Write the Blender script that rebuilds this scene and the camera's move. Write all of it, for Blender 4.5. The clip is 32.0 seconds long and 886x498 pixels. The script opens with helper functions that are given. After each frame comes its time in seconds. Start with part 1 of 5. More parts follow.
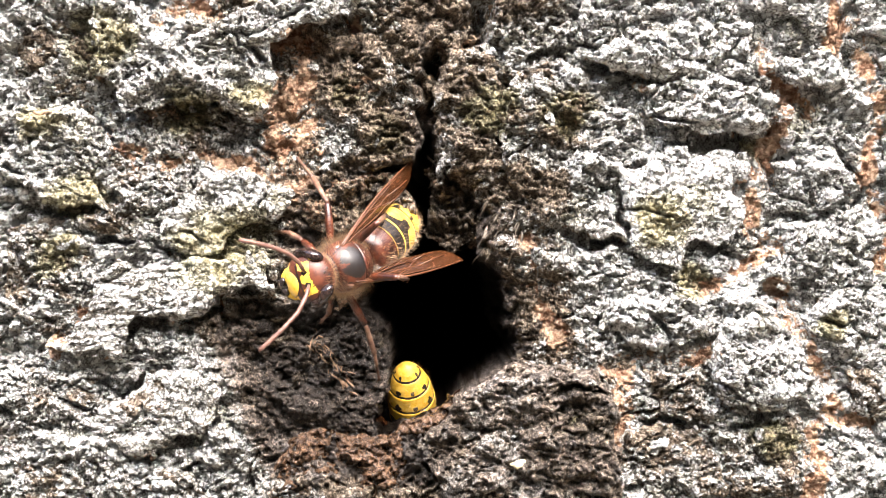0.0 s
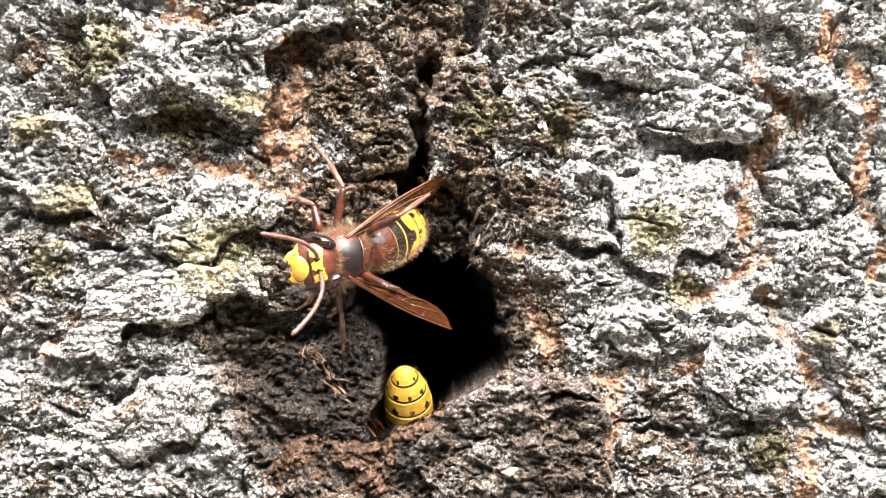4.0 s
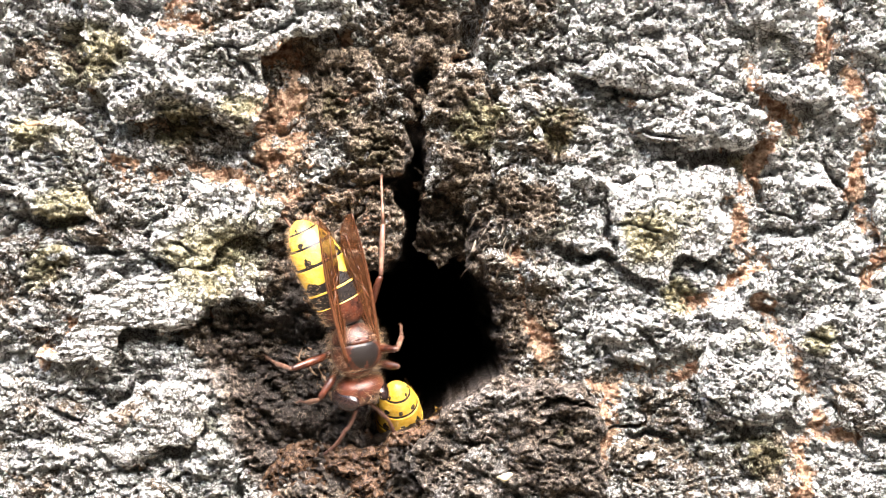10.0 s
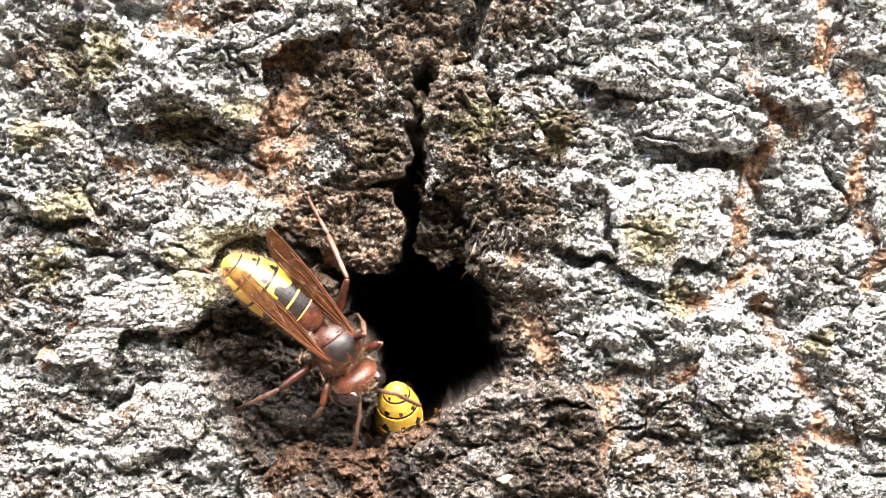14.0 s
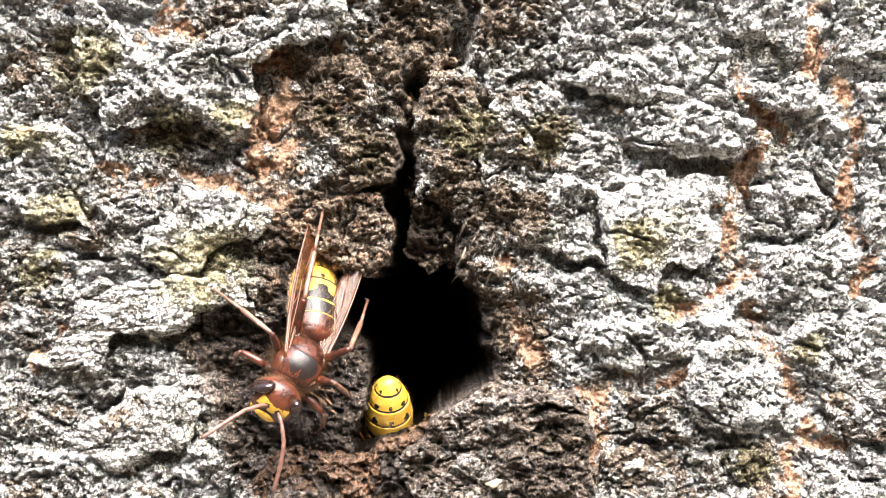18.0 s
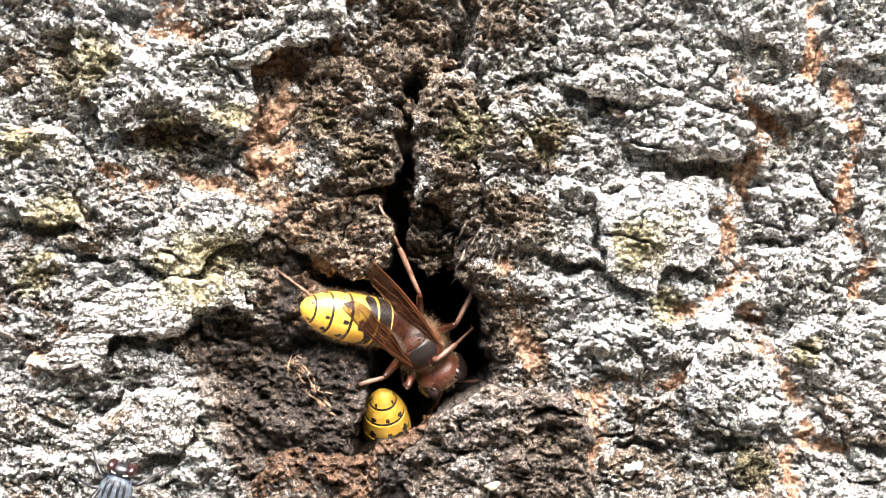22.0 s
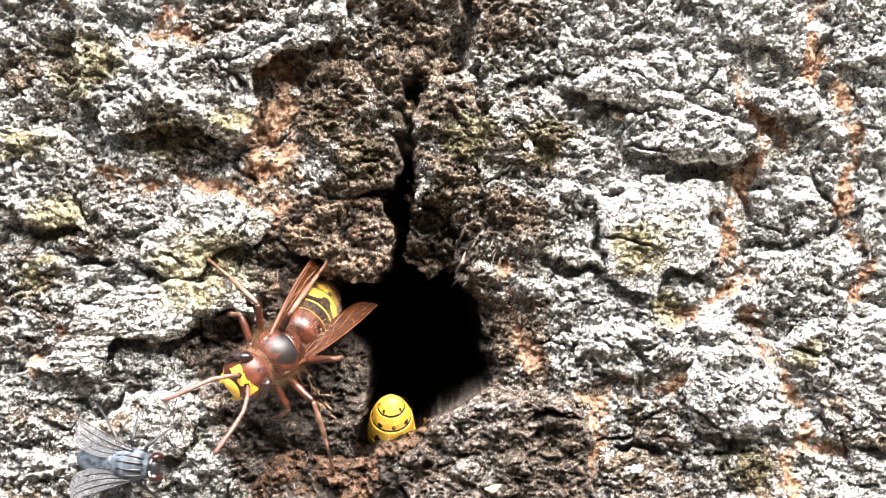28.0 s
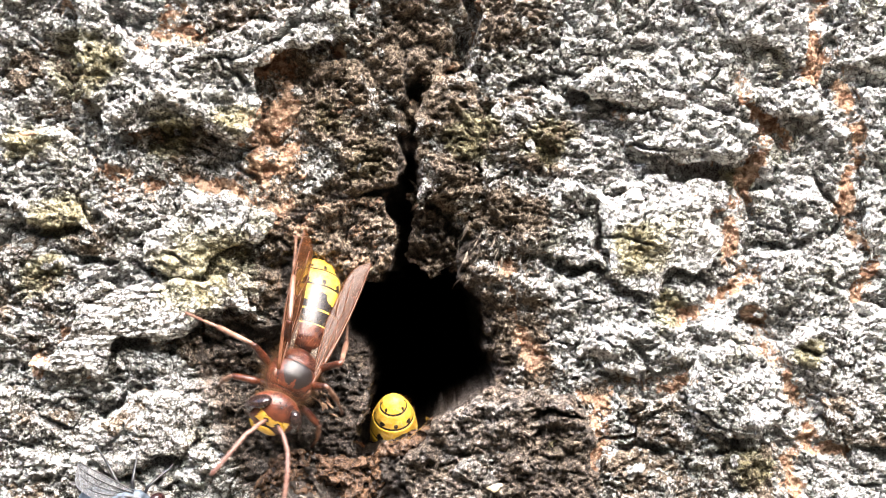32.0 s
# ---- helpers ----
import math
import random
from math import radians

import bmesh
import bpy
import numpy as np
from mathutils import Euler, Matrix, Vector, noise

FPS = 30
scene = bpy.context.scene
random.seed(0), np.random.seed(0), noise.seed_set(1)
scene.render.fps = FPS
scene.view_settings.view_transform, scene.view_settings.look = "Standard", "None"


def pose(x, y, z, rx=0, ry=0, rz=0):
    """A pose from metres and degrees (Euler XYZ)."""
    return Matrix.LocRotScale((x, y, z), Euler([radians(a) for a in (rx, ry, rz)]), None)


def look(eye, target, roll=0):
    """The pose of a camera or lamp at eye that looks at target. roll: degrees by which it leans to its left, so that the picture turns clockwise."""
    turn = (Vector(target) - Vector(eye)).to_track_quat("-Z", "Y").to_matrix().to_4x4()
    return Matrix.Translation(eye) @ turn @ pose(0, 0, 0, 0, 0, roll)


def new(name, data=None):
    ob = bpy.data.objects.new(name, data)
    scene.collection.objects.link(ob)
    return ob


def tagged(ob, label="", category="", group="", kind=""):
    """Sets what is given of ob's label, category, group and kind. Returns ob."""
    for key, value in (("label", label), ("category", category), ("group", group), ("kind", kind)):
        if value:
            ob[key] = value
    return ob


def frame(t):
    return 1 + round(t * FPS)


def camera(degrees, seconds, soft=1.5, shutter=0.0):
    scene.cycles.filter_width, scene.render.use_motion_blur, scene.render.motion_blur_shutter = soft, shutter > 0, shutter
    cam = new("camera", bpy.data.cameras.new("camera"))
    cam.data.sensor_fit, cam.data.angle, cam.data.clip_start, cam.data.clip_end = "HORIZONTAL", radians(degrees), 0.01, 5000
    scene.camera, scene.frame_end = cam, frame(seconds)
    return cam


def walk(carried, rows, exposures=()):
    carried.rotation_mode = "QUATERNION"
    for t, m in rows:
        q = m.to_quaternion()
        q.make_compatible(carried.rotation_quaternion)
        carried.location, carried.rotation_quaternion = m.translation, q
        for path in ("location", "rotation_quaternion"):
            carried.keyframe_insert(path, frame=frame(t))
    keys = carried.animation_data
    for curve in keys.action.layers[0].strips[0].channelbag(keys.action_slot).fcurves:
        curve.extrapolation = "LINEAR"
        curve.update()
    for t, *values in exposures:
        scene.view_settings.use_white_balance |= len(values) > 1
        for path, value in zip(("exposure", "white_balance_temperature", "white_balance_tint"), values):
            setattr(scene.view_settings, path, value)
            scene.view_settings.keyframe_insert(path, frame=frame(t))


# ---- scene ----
MM = 0.001
# The camera: a tele lens a hand's length before the bark, carried by a slowly sinking arm.
cam = camera(28.0, 32.0, soft=0.9, shutter=0.5)
CAMERA_PATH = [
    (0.0, -2.479, -2.492, 194.99, -0.618),
    (0.5, -2.400, -2.396, 194.99, -0.609),
    (1.0, -2.338, -2.291, 194.96, -0.599),
    (1.5, -2.304, -2.195, 194.98, -0.590),
    (2.0, -2.293, -2.127, 195.02, -0.576),
    (2.5, -2.223, -2.050, 195.11, -0.527),
    (3.0, -1.998, -1.918, 195.26, -0.460),
    (3.5, -1.647, -1.729, 195.35, -0.416),
    (5.5, -1.730, -1.537, 195.51, -0.377),
    (6.0, -1.742, -1.481, 195.49, -0.378),
    (6.5, -1.768, -1.443, 195.48, -0.374),
    (7.0, -1.788, -1.410, 195.48, -0.362),
    (7.5, -1.800, -1.356, 195.47, -0.365),
    (8.0, -1.811, -1.281, 195.45, -0.368),
    (8.5, -1.785, -1.212, 195.53, -0.331),
    (9.0, -1.660, -1.164, 195.71, -0.271),
    (9.5, -1.427, -1.105, 195.83, -0.241),
    (10.0, -1.217, -1.028, 195.94, -0.239),
    (10.5, -1.187, -0.978, 196.05, -0.231),
    (11.0, -1.270, -0.947, 196.07, -0.210),
    (11.5, -1.315, -0.908, 196.05, -0.199),
    (12.0, -1.306, -0.874, 196.01, -0.207),
    (12.5, -1.289, -0.846, 196.00, -0.197),
    (13.0, -1.288, -0.824, 196.04, -0.172),
    (13.5, -1.272, -0.802, 196.09, -0.170),
    (14.0, -1.230, -0.767, 196.09, -0.182),
    (14.5, -1.190, -0.732, 196.10, -0.172),
    (16.5, -0.485, -0.638, 196.54, -0.064),
    (17.0, -0.212, -0.407, 196.52, -0.049),
    (17.5, -0.107, -0.260, 196.53, -0.033),
    (18.0, -0.107, -0.252, 196.60, -0.035),
    (18.5, -0.122, -0.289, 196.72, -0.022),
    (19.0, -0.116, -0.271, 196.71, -0.006),
    (19.5, -0.055, -0.193, 196.57, -0.013),
    (20.0, 0.038, -0.095, 196.49, -0.017),
    (20.5, 0.065, -0.024, 196.51, -0.007),
    (21.0, 0.024, -0.000, 196.53, 0.000),
    (21.5, -0.000, -0.000, 196.53, 0.000),
    (22.0, -0.000, -0.000, 196.53, 0.000),
    (22.5, 0.006, 0.025, 196.49, -0.003),
    (23.0, 0.012, 0.078, 196.43, -0.001),
    (23.5, 0.006, 0.129, 196.44, 0.006),
    (24.0, 0.001, 0.171, 196.50, 0.005),
    (24.5, 0.000, 0.190, 196.52, 0.001),
    (25.0, 0.001, 0.197, 196.52, 0.011),
    (25.5, 0.004, 0.216, 196.49, 0.039),
    (27.5, 0.000, 0.286, 196.52, 0.001),
    (28.0, -0.051, 0.300, 196.60, 0.032),
    (28.5, -0.077, 0.339, 196.58, 0.053),
    (29.0, -0.083, 0.367, 196.56, 0.043),
    (29.5, -0.088, 0.369, 196.59, 0.033),
    (30.0, -0.112, 0.347, 196.64, 0.039),
    (30.5, -0.158, 0.313, 196.71, 0.049),
    (31.0, -0.207, 0.276, 196.78, 0.058),
    (31.5, -0.250, 0.243, 196.82, 0.068),
    (32.0, -0.297, 0.230, 196.80, 0.070),
]
walk(cam, [(t, look((x * MM, -d * MM, z * MM), (x * MM, 0.0, z * MM), roll)) for t, x, z, d, roll in CAMERA_PATH],
     exposures=[(0.0, 2.78, 6800, 12), (32.0, 2.78, 6800, 12)])

# ---- light: a bright overcast sky; the veiled sun comes softened from above and in front ----
world = bpy.data.worlds.new("sky")
scene.world = world
world.use_nodes = True
sky = world.node_tree.nodes.new("ShaderNodeTexSky")
sky.sky_type, sky.sun_disc = "NISHITA", False
sky.sun_elevation, sky.sun_rotation = radians(52), radians(160)
sky.air_density, sky.dust_density = 1.0, 3.0
world.node_tree.nodes["Background"].inputs[1].default_value = 0.15
world.node_tree.links.new(sky.outputs[0], world.node_tree.nodes["Background"].inputs[0])
sun = new("sun", bpy.data.lights.new("sun", "SUN"))
sun.data.energy, sun.data.angle, sun.data.color = 3.0, radians(60), (1.0, 0.97, 0.95)
sun.matrix_world = look((0.65, -2.45, 2.55), (0, 0, 0))


# ---- materials ----
class Nodes:
    """Short hand for node trees."""

    def __init__(self, name):
        self.mat = bpy.data.materials.new(name)
        self.mat.use_nodes = True
        self.tree = self.mat.node_tree
        self.out = self.tree.nodes["Principled BSDF"]
        self.co = self.tree.nodes.new("ShaderNodeTexCoord").outputs["Object"]

    def put(self, socket, value):
        if isinstance(value, bpy.types.NodeSocket):
            self.tree.links.new(value, socket)
        elif isinstance(value, tuple) and len(value) == 3 and socket.type == "RGBA":
            socket.default_value = (*value, 1)
        else:
            socket.default_value = value

    def set(self, **values):
        for k, v in values.items():
            self.put(self.out.inputs[k.replace("_", " ")], v)
        return self

    def noise(self, scale, detail=5, rough=0.6, warp=0.0, co=None):
        n = self.tree.nodes.new("ShaderNodeTexNoise")
        self.put(n.inputs["Vector"], co or self.co)
        for k, v in (("Scale", scale), ("Detail", detail), ("Roughness", rough), ("Distortion", warp)):
            n.inputs[k].default_value = v
        return n.outputs[0]

    def cells(self, scale, feature="F1", rand=1.0, co=None):
        n = self.tree.nodes.new("ShaderNodeTexVoronoi")
        n.feature = feature
        self.put(n.inputs["Vector"], co or self.co)
        n.inputs["Scale"].default_value = scale
        n.inputs["Randomness"].default_value = rand
        return n.outputs[0]

    def stretched(self, x, y, z):
        n = self.tree.nodes.new("ShaderNodeMapping")
        self.put(n.inputs[0], self.co)
        n.inputs["Scale"].default_value = (x, y, z)
        return n.outputs[0]

    def attr(self, name):
        n = self.tree.nodes.new("ShaderNodeAttribute")
        n.attribute_name = name
        return n.outputs["Fac"]

    def math(self, op, a, b=0.0, c=0.0):
        n = self.tree.nodes.new("ShaderNodeMath")
        n.operation = op
        for s, v in zip(n.inputs, (a, b, c)):
            self.put(s, v)
        return n.outputs[0]

    def span(self, v, lo, hi, a=0.0, b=1.0):
        n = self.tree.nodes.new("ShaderNodeMapRange")
        n.interpolation_type = "SMOOTHSTEP"
        for s, x in zip(n.inputs, (v, lo, hi, a, b)):
            self.put(s, x)
        return n.outputs[0]

    def mix(self, f, a, b):
        n = self.tree.nodes.new("ShaderNodeMix")
        n.data_type = "RGBA"
        for k, v in ((0, f), (6, a), (7, b)):
            self.put(n.inputs[k], v)
        return n.outputs[2]

    def bump(self, h, strength=0.5, dist=0.0002, under=None):
        n = self.tree.nodes.new("ShaderNodeBump")
        n.inputs["Strength"].default_value = strength
        n.inputs["Distance"].default_value = dist
        self.put(n.inputs["Height"], h)
        if under:
            self.put(n.inputs["Normal"], under)
        return n.outputs[0]

    def random(self):
        return self.tree.nodes.new("ShaderNodeObjectInfo").outputs["Random"]


def bark_material():
    n = Nodes("lichened_bark")
    big, mid, fine = n.noise(130, 4, 0.6), n.noise(480, 6, 0.68, 0.8), n.noise(1900, 4, 0.75, 0.6)
    tone, speck = n.noise(260, 5, 0.65, 0.5), n.noise(1100, 5, 0.78, 0.9)
    dust = n.noise(6500, 2, 0.7)
    lichen, fresh, damp_shade, moss = (n.attr(k) for k in ("lichen", "fresh", "damp_shade", "moss"))

    def about(v, gain):
        return n.math("MULTIPLY", n.math("SUBTRACT", v, 0.5), gain)

    # corky bark: brown and grey, mottled
    grit = n.math("ADD", 0.5, n.math("ADD", about(speck, 1.8), n.math("ADD", about(fine, 2.9), about(dust, 0.9))))
    cork = n.mix(n.span(grit, 0.25, 0.75), (0.085, 0.063, 0.046), (0.45, 0.37, 0.285))
    cork = n.mix(n.span(tone, 0.5, 0.68), cork, n.mix(n.span(grit, 0.3, 0.7), (0.05, 0.04, 0.034), (0.30, 0.26, 0.22)))
    # crusty lichen: chalk white flakes on grey, with olive patches
    grit = n.math("ADD", grit, n.math("MULTIPLY", n.math("SUBTRACT", lichen, 0.66), 0.65))
    crust = n.mix(n.span(grit, 0.08, 0.52), (0.32, 0.295, 0.245), (0.83, 0.835, 0.82))
    # wavy grain on the split flakes
    lines = n.noise(1.0, 4, 0.65, 1.2, co=n.stretched(330, 330, 1900))
    crust = n.mix(n.math("MULTIPLY", n.attr("grain"), n.span(lines, 0.53, 0.60)), crust, (0.16, 0.145, 0.125))
    olive = n.mix(n.span(grit, 0.25, 0.7), (0.24, 0.22, 0.14), (0.72, 0.70, 0.55))
    crust = n.mix(n.span(n.math("ADD", n.math("ADD", big, about(moss, 0.5)), about(speck, 0.6)), 0.36, 0.54), crust, olive)
    crust = n.mix(n.span(n.math("ADD", tone, about(speck, 0.8)), 0.60, 0.76), crust, n.mix(n.span(grit, 0.25, 0.75), (0.22, 0.205, 0.175), (0.66, 0.64, 0.59)))
    # a net of hair-fine creases in the crust, drawn in dark colour
    bent = n.tree.nodes.new("ShaderNodeVectorMath")
    bent.operation = "MULTIPLY_ADD"
    swirl = n.tree.nodes.new("ShaderNodeTexNoise")
    n.put(swirl.inputs["Vector"], n.co)
    swirl.inputs["Scale"].default_value, swirl.inputs["Detail"].default_value = 900, 3
    n.put(bent.inputs[0], swirl.outputs["Color"])
    bent.inputs[1].default_value = (0.0016, 0.0016, 0.0016)
    n.put(bent.inputs[2], n.co)
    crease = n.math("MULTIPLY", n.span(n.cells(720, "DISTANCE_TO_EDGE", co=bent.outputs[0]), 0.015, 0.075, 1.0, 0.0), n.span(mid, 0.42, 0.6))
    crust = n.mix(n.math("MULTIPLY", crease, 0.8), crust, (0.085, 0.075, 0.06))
    # crevices between the flecks of the crust, their shade painted as dark lines
    curled = n.tree.nodes.new("ShaderNodeVectorMath")
    curled.operation = "MULTIPLY_ADD"
    small = n.tree.nodes.new("ShaderNodeTexNoise")
    n.put(small.inputs["Vector"], n.co)
    small.inputs["Scale"].default_value, small.inputs["Detail"].default_value = 1700, 3
    n.put(curled.inputs[0], small.outputs["Color"])
    curled.inputs[1].default_value = (0.0012, 0.0012, 0.0012)
    n.put(curled.inputs[2], n.co)
    crevice = n.math("MULTIPLY", n.span(n.cells(1350, "DISTANCE_TO_EDGE", co=curled.outputs[0]), 0.02, 0.15, 1.0, 0.0), n.span(n.math("ADD", speck, about(tone, 0.7)), 0.32, 0.54))
    crust = n.mix(n.math("MULTIPLY", crevice, 0.92), crust, n.mix(tone, (0.025, 0.021, 0.017), (0.07, 0.062, 0.05)))
    cork = n.mix(n.math("MULTIPLY", crevice, 0.75), cork, (0.035, 0.026, 0.02))
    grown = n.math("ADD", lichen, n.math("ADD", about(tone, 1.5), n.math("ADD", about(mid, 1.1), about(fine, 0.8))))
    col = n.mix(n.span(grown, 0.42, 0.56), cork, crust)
    green = n.math("ADD", moss, n.math("ADD", about(mid, 1.3), about(speck, 0.8)))
    col = n.mix(n.span(green, 0.45, 1.0, 0.0, 0.75), col, n.mix(n.span(grit, 0.2, 0.8), (0.05, 0.044, 0.016), (0.38, 0.33, 0.17)))
    raw = n.mix(n.span(n.math("ADD", n.noise(700, 6, 0.7, 1.0), about(fine, 0.8)), 0.35, 0.65), (0.28, 0.14, 0.085), (0.72, 0.52, 0.37))
    bare = n.math("ADD", fresh, n.math("ADD", about(mid, 2.0), about(speck, 2.0)))
    col = n.mix(n.span(bare, 0.38, 0.62), col, raw)
    wetcol = n.mix(n.span(grit, 0.25, 0.8), (0.05, 0.038, 0.03), (0.42, 0.335, 0.27))
    wetcol = n.mix(n.span(tone, 0.5, 0.66), wetcol, n.mix(n.span(grit, 0.3, 0.75), (0.06, 0.052, 0.048), (0.46, 0.43, 0.40)))
    wet = n.span(n.math("ADD", damp_shade, about(mid, 1.0)), 0.3, 0.75)
    col = n.mix(wet, col, wetcol)
    # dark wood of the hollow, with its shade painted in: near-black inside the hole
    col = n.mix(n.span(n.math("ADD", damp_shade, about(mid, 0.5)), 1.15, 1.9), col, n.mix(n.span(grit, 0.2, 0.8), (0.010, 0.007, 0.005), (0.04, 0.028, 0.02)))
    gloss = n.math("SUBTRACT", n.span(speck, 0.35, 0.65, 0.72, 0.92), n.math("MULTIPLY", wet, n.span(fine, 0.4, 0.6, 0.1, 0.4)))
    b = n.bump(mid, 1.0, 0.0005)
    b = n.bump(speck, 1.0, 0.0005, b)
    b = n.bump(fine, 1.0, 0.0006, b)
    b = n.bump(dust, 0.6, 0.00012, b)
    b = n.bump(n.math("SUBTRACT", 1.0, crevice), 0.8, 0.0003, b)
    b = n.bump(n.math("SUBTRACT", 1.0, crease), 0.7, 0.0003, b)
    n.set(Base_Color=col, Roughness=gloss, Normal=b)
    # shine fades inside the hole along with its painted shade
    n.put(n.out.inputs["Specular IOR Level"], n.math("MULTIPLY", n.span(wet, 0.0, 1.0, 0.14, 0.5), n.span(damp_shade, 1.1, 1.7, 1.0, 0.1)))
    return n.mat


def plain(name, a, b, scale=1500, rough=0.5, bump=0.0, metallic=0.0, spec=0.5, dist=0.0001):
    n = Nodes(name)
    f = n.noise(scale, 5, 0.6)
    n.set(Base_Color=n.mix(n.span(f, 0.3, 0.7), a, b), Roughness=rough, Metallic=metallic)
    n.out.inputs["Specular IOR Level"].default_value = spec
    if bump:
        n.set(Normal=n.bump(f, bump, dist))
    return n.mat


BARK = bark_material()
GUM = plain("wet_resinous_frass", (0.016, 0.009, 0.005), (0.14, 0.08, 0.047), 1300, 0.16, 1.0, dist=0.0008)
EARTH = plain("leaf_litter", (0.035, 0.025, 0.015), (0.11, 0.085, 0.05), 40, 0.95, 0.5, dist=0.01)


# ---- noise on arrays, millimetres ----
def hashed(i, j, seed):
    n = (i.astype(np.int64) * 374761393 + j.astype(np.int64) * 668265263 + seed * 1442695041) & 0x7FFFFFFF
    n = ((n ^ (n >> 13)) * 1274126177) & 0x7FFFFFFF
    return ((n ^ (n >> 16)) & 0xFFFF) / 65535.0


def perlin(x, z, seed=0):
    i, j = np.floor(x), np.floor(z)
    fx, fz = x - i, z - j
    u, v = fx * fx * fx * (fx * (fx * 6 - 15) + 10), fz * fz * fz * (fz * (fz * 6 - 15) + 10)
    out = 0
    for a in (0, 1):
        for b in (0, 1):
            g = hashed(i + a, j + b, seed) * 2 * np.pi
            w = (u if a else 1 - u) * (v if b else 1 - v)
            out = out + w * (np.cos(g) * (fx - a) + np.sin(g) * (fz - b))
    return out * 1.4


def fbm(x, z, size, seed=0, octaves=4, gain=0.5):
    out, amp = 0, 1.0
    for o in range(octaves):
        out = out + amp * perlin(x / size * 2 ** o, z / size * 2 ** o, seed + o * 17)
        amp *= gain
    return out


def worley(x, z, size, seed=0):
    """Distances to the nearest and second nearest of scattered points, in cells."""
    x, z = x / size, z / size
    i, j = np.floor(x), np.floor(z)
    f1, f2 = np.full(x.shape, 9.0), np.full(x.shape, 9.0)
    for a in (-1, 0, 1):
        for b in (-1, 0, 1):
            px = i + a + hashed(i + a, j + b, seed)
            pz = j + b + hashed(i + a, j + b, seed + 7)
            d = np.hypot(x - px, z - pz)
            f2 = np.minimum(f2, np.maximum(f1, d))
            f1 = np.minimum(f1, d)
    return f1, f2


def crumbs(x, z, seed=0):
    """Flaky, crumbling, creased relief of old bark, about -1.3 to 1.3."""
    wx = x + 1.1 * fbm(x, z, 4.5, seed + 1, 3)
    wz = z + 1.1 * fbm(x, z, 4.5, seed + 2, 3)
    # thin layers that have broken away in steps
    v = 2.6 * fbm(x, z * 1.25, 6.5, seed + 8, 5, 0.56)
    k = np.floor(v)
    step = k + ramp(v - k, 0.74, 1.0)
    # lumps with creases between them
    f1, f2 = worley(wx, wz * 1.25, 4.6, seed + 3)
    lump = np.minimum((f2 - f1) * 1.8, 1.0) - 0.55
    # curled, thread-like edges of the lichen crust at two sizes
    vx, vz = x + 0.55 * fbm(x, z, 1.6, seed + 21, 2), z + 0.55 * fbm(x, z, 1.6, seed + 22, 2)
    curl = 0.5 - 2.0 * np.abs(perlin(vx / 1.25, vz / 0.95, seed + 4))
    hair = 0.5 - 2.0 * np.abs(perlin(vx / 0.66, vz / 0.52, seed + 5))
    patch = ramp(perlin(x / 5.0, z / 5.0, seed + 30), -0.3, 0.3)
    c1, c2 = worley(wx + 2.0 * fbm(x, z, 9, seed + 41, 2), wz * 1.1, 11.0, seed + 40)
    open_here = ramp(perlin(x / 8.0, z / 8.0, seed + 42), 0.0, 0.3)
    split = np.exp(-((c2 - c1) * 11.0 / (0.36 + 0.25 * perlin(x / 2.5, z / 2.5, seed + 43))) ** 2) * open_here
    fine = fbm(x, z, 1.1, seed + 6, 3, 0.62)
    return -1.9 * split + 0.52 * step + 0.9 * lump + (0.34 + 0.42 * patch) * curl + (0.46 - 0.10 * patch) * hair + 0.34 * fine


def inside(x, z, outline):
    """Signed distance to a closed outline, positive within."""
    best, odd = np.full(x.shape, 1e9), np.zeros(x.shape, bool)
    for (ax, az), (bx, bz) in zip(outline, outline[1:] + outline[:1]):
        ex, ez = bx - ax, bz - az
        t = np.clip(((x - ax) * ex + (z - az) * ez) / (ex * ex + ez * ez + 1e-9), 0, 1)
        best = np.minimum(best, np.hypot(x - ax - t * ex, z - az - t * ez))
        cross = (az > z) != (bz > z)
        odd ^= cross & (x < ex * (z - az) / (ez if abs(ez) > 1e-9 else 1e-9) + ax)
    return np.where(odd, best, -best)


def along(x, z, line):
    """Distance to an open line."""
    best = np.full(x.shape, 1e9)
    for (ax, az), (bx, bz) in zip(line, line[1:]):
        ex, ez = bx - ax, bz - az
        t = np.clip(((x - ax) * ex + (z - az) * ez) / (ex * ex + ez * ez + 1e-9), 0, 1)
        best = np.minimum(best, np.hypot(x - ax - t * ex, z - az - t * ez))
    return best


def ramp(v, lo, hi):
    t = np.clip((v - lo) / (hi - lo), 0, 1)
    return t * t * (3 - 2 * t)


# ---- the trunk: plan in millimetres, x to the east along the bark, z up, height out of the bark ----
ROUND = 350.0
HOLE = [(-5.3, 13.0), (-3.1, 12.4), (-3.6, 7.6), (-2.5, 6.1), (1.0, 3.5), (3.0, 0.7), (2.1, -3.1), (4.2, -6.3), (4.9, -11.3), (5.3, -15.1), (1.0, -17.7), (-1.8, -20.0), (-5.3, -21.7), (-8.5, -22.4), (-9.6, -23.9), (-9.9, -20.1), (-8.3, -15.7), (-9.1, -12.6), (-11.4, -7.5), (-11.4, -4.0), (-8.5, -3.2), (-5.9, -2.5), (-5.4, 1.3), (-6.4, 4.5), (-5.6, 7.0)]
RIFT = [(-4.4, 12.1), (-3.1, 17.1), (0.7, 21.0), (1.8, 23.4), (2.7, 27.2), (3.2, 30.4)]
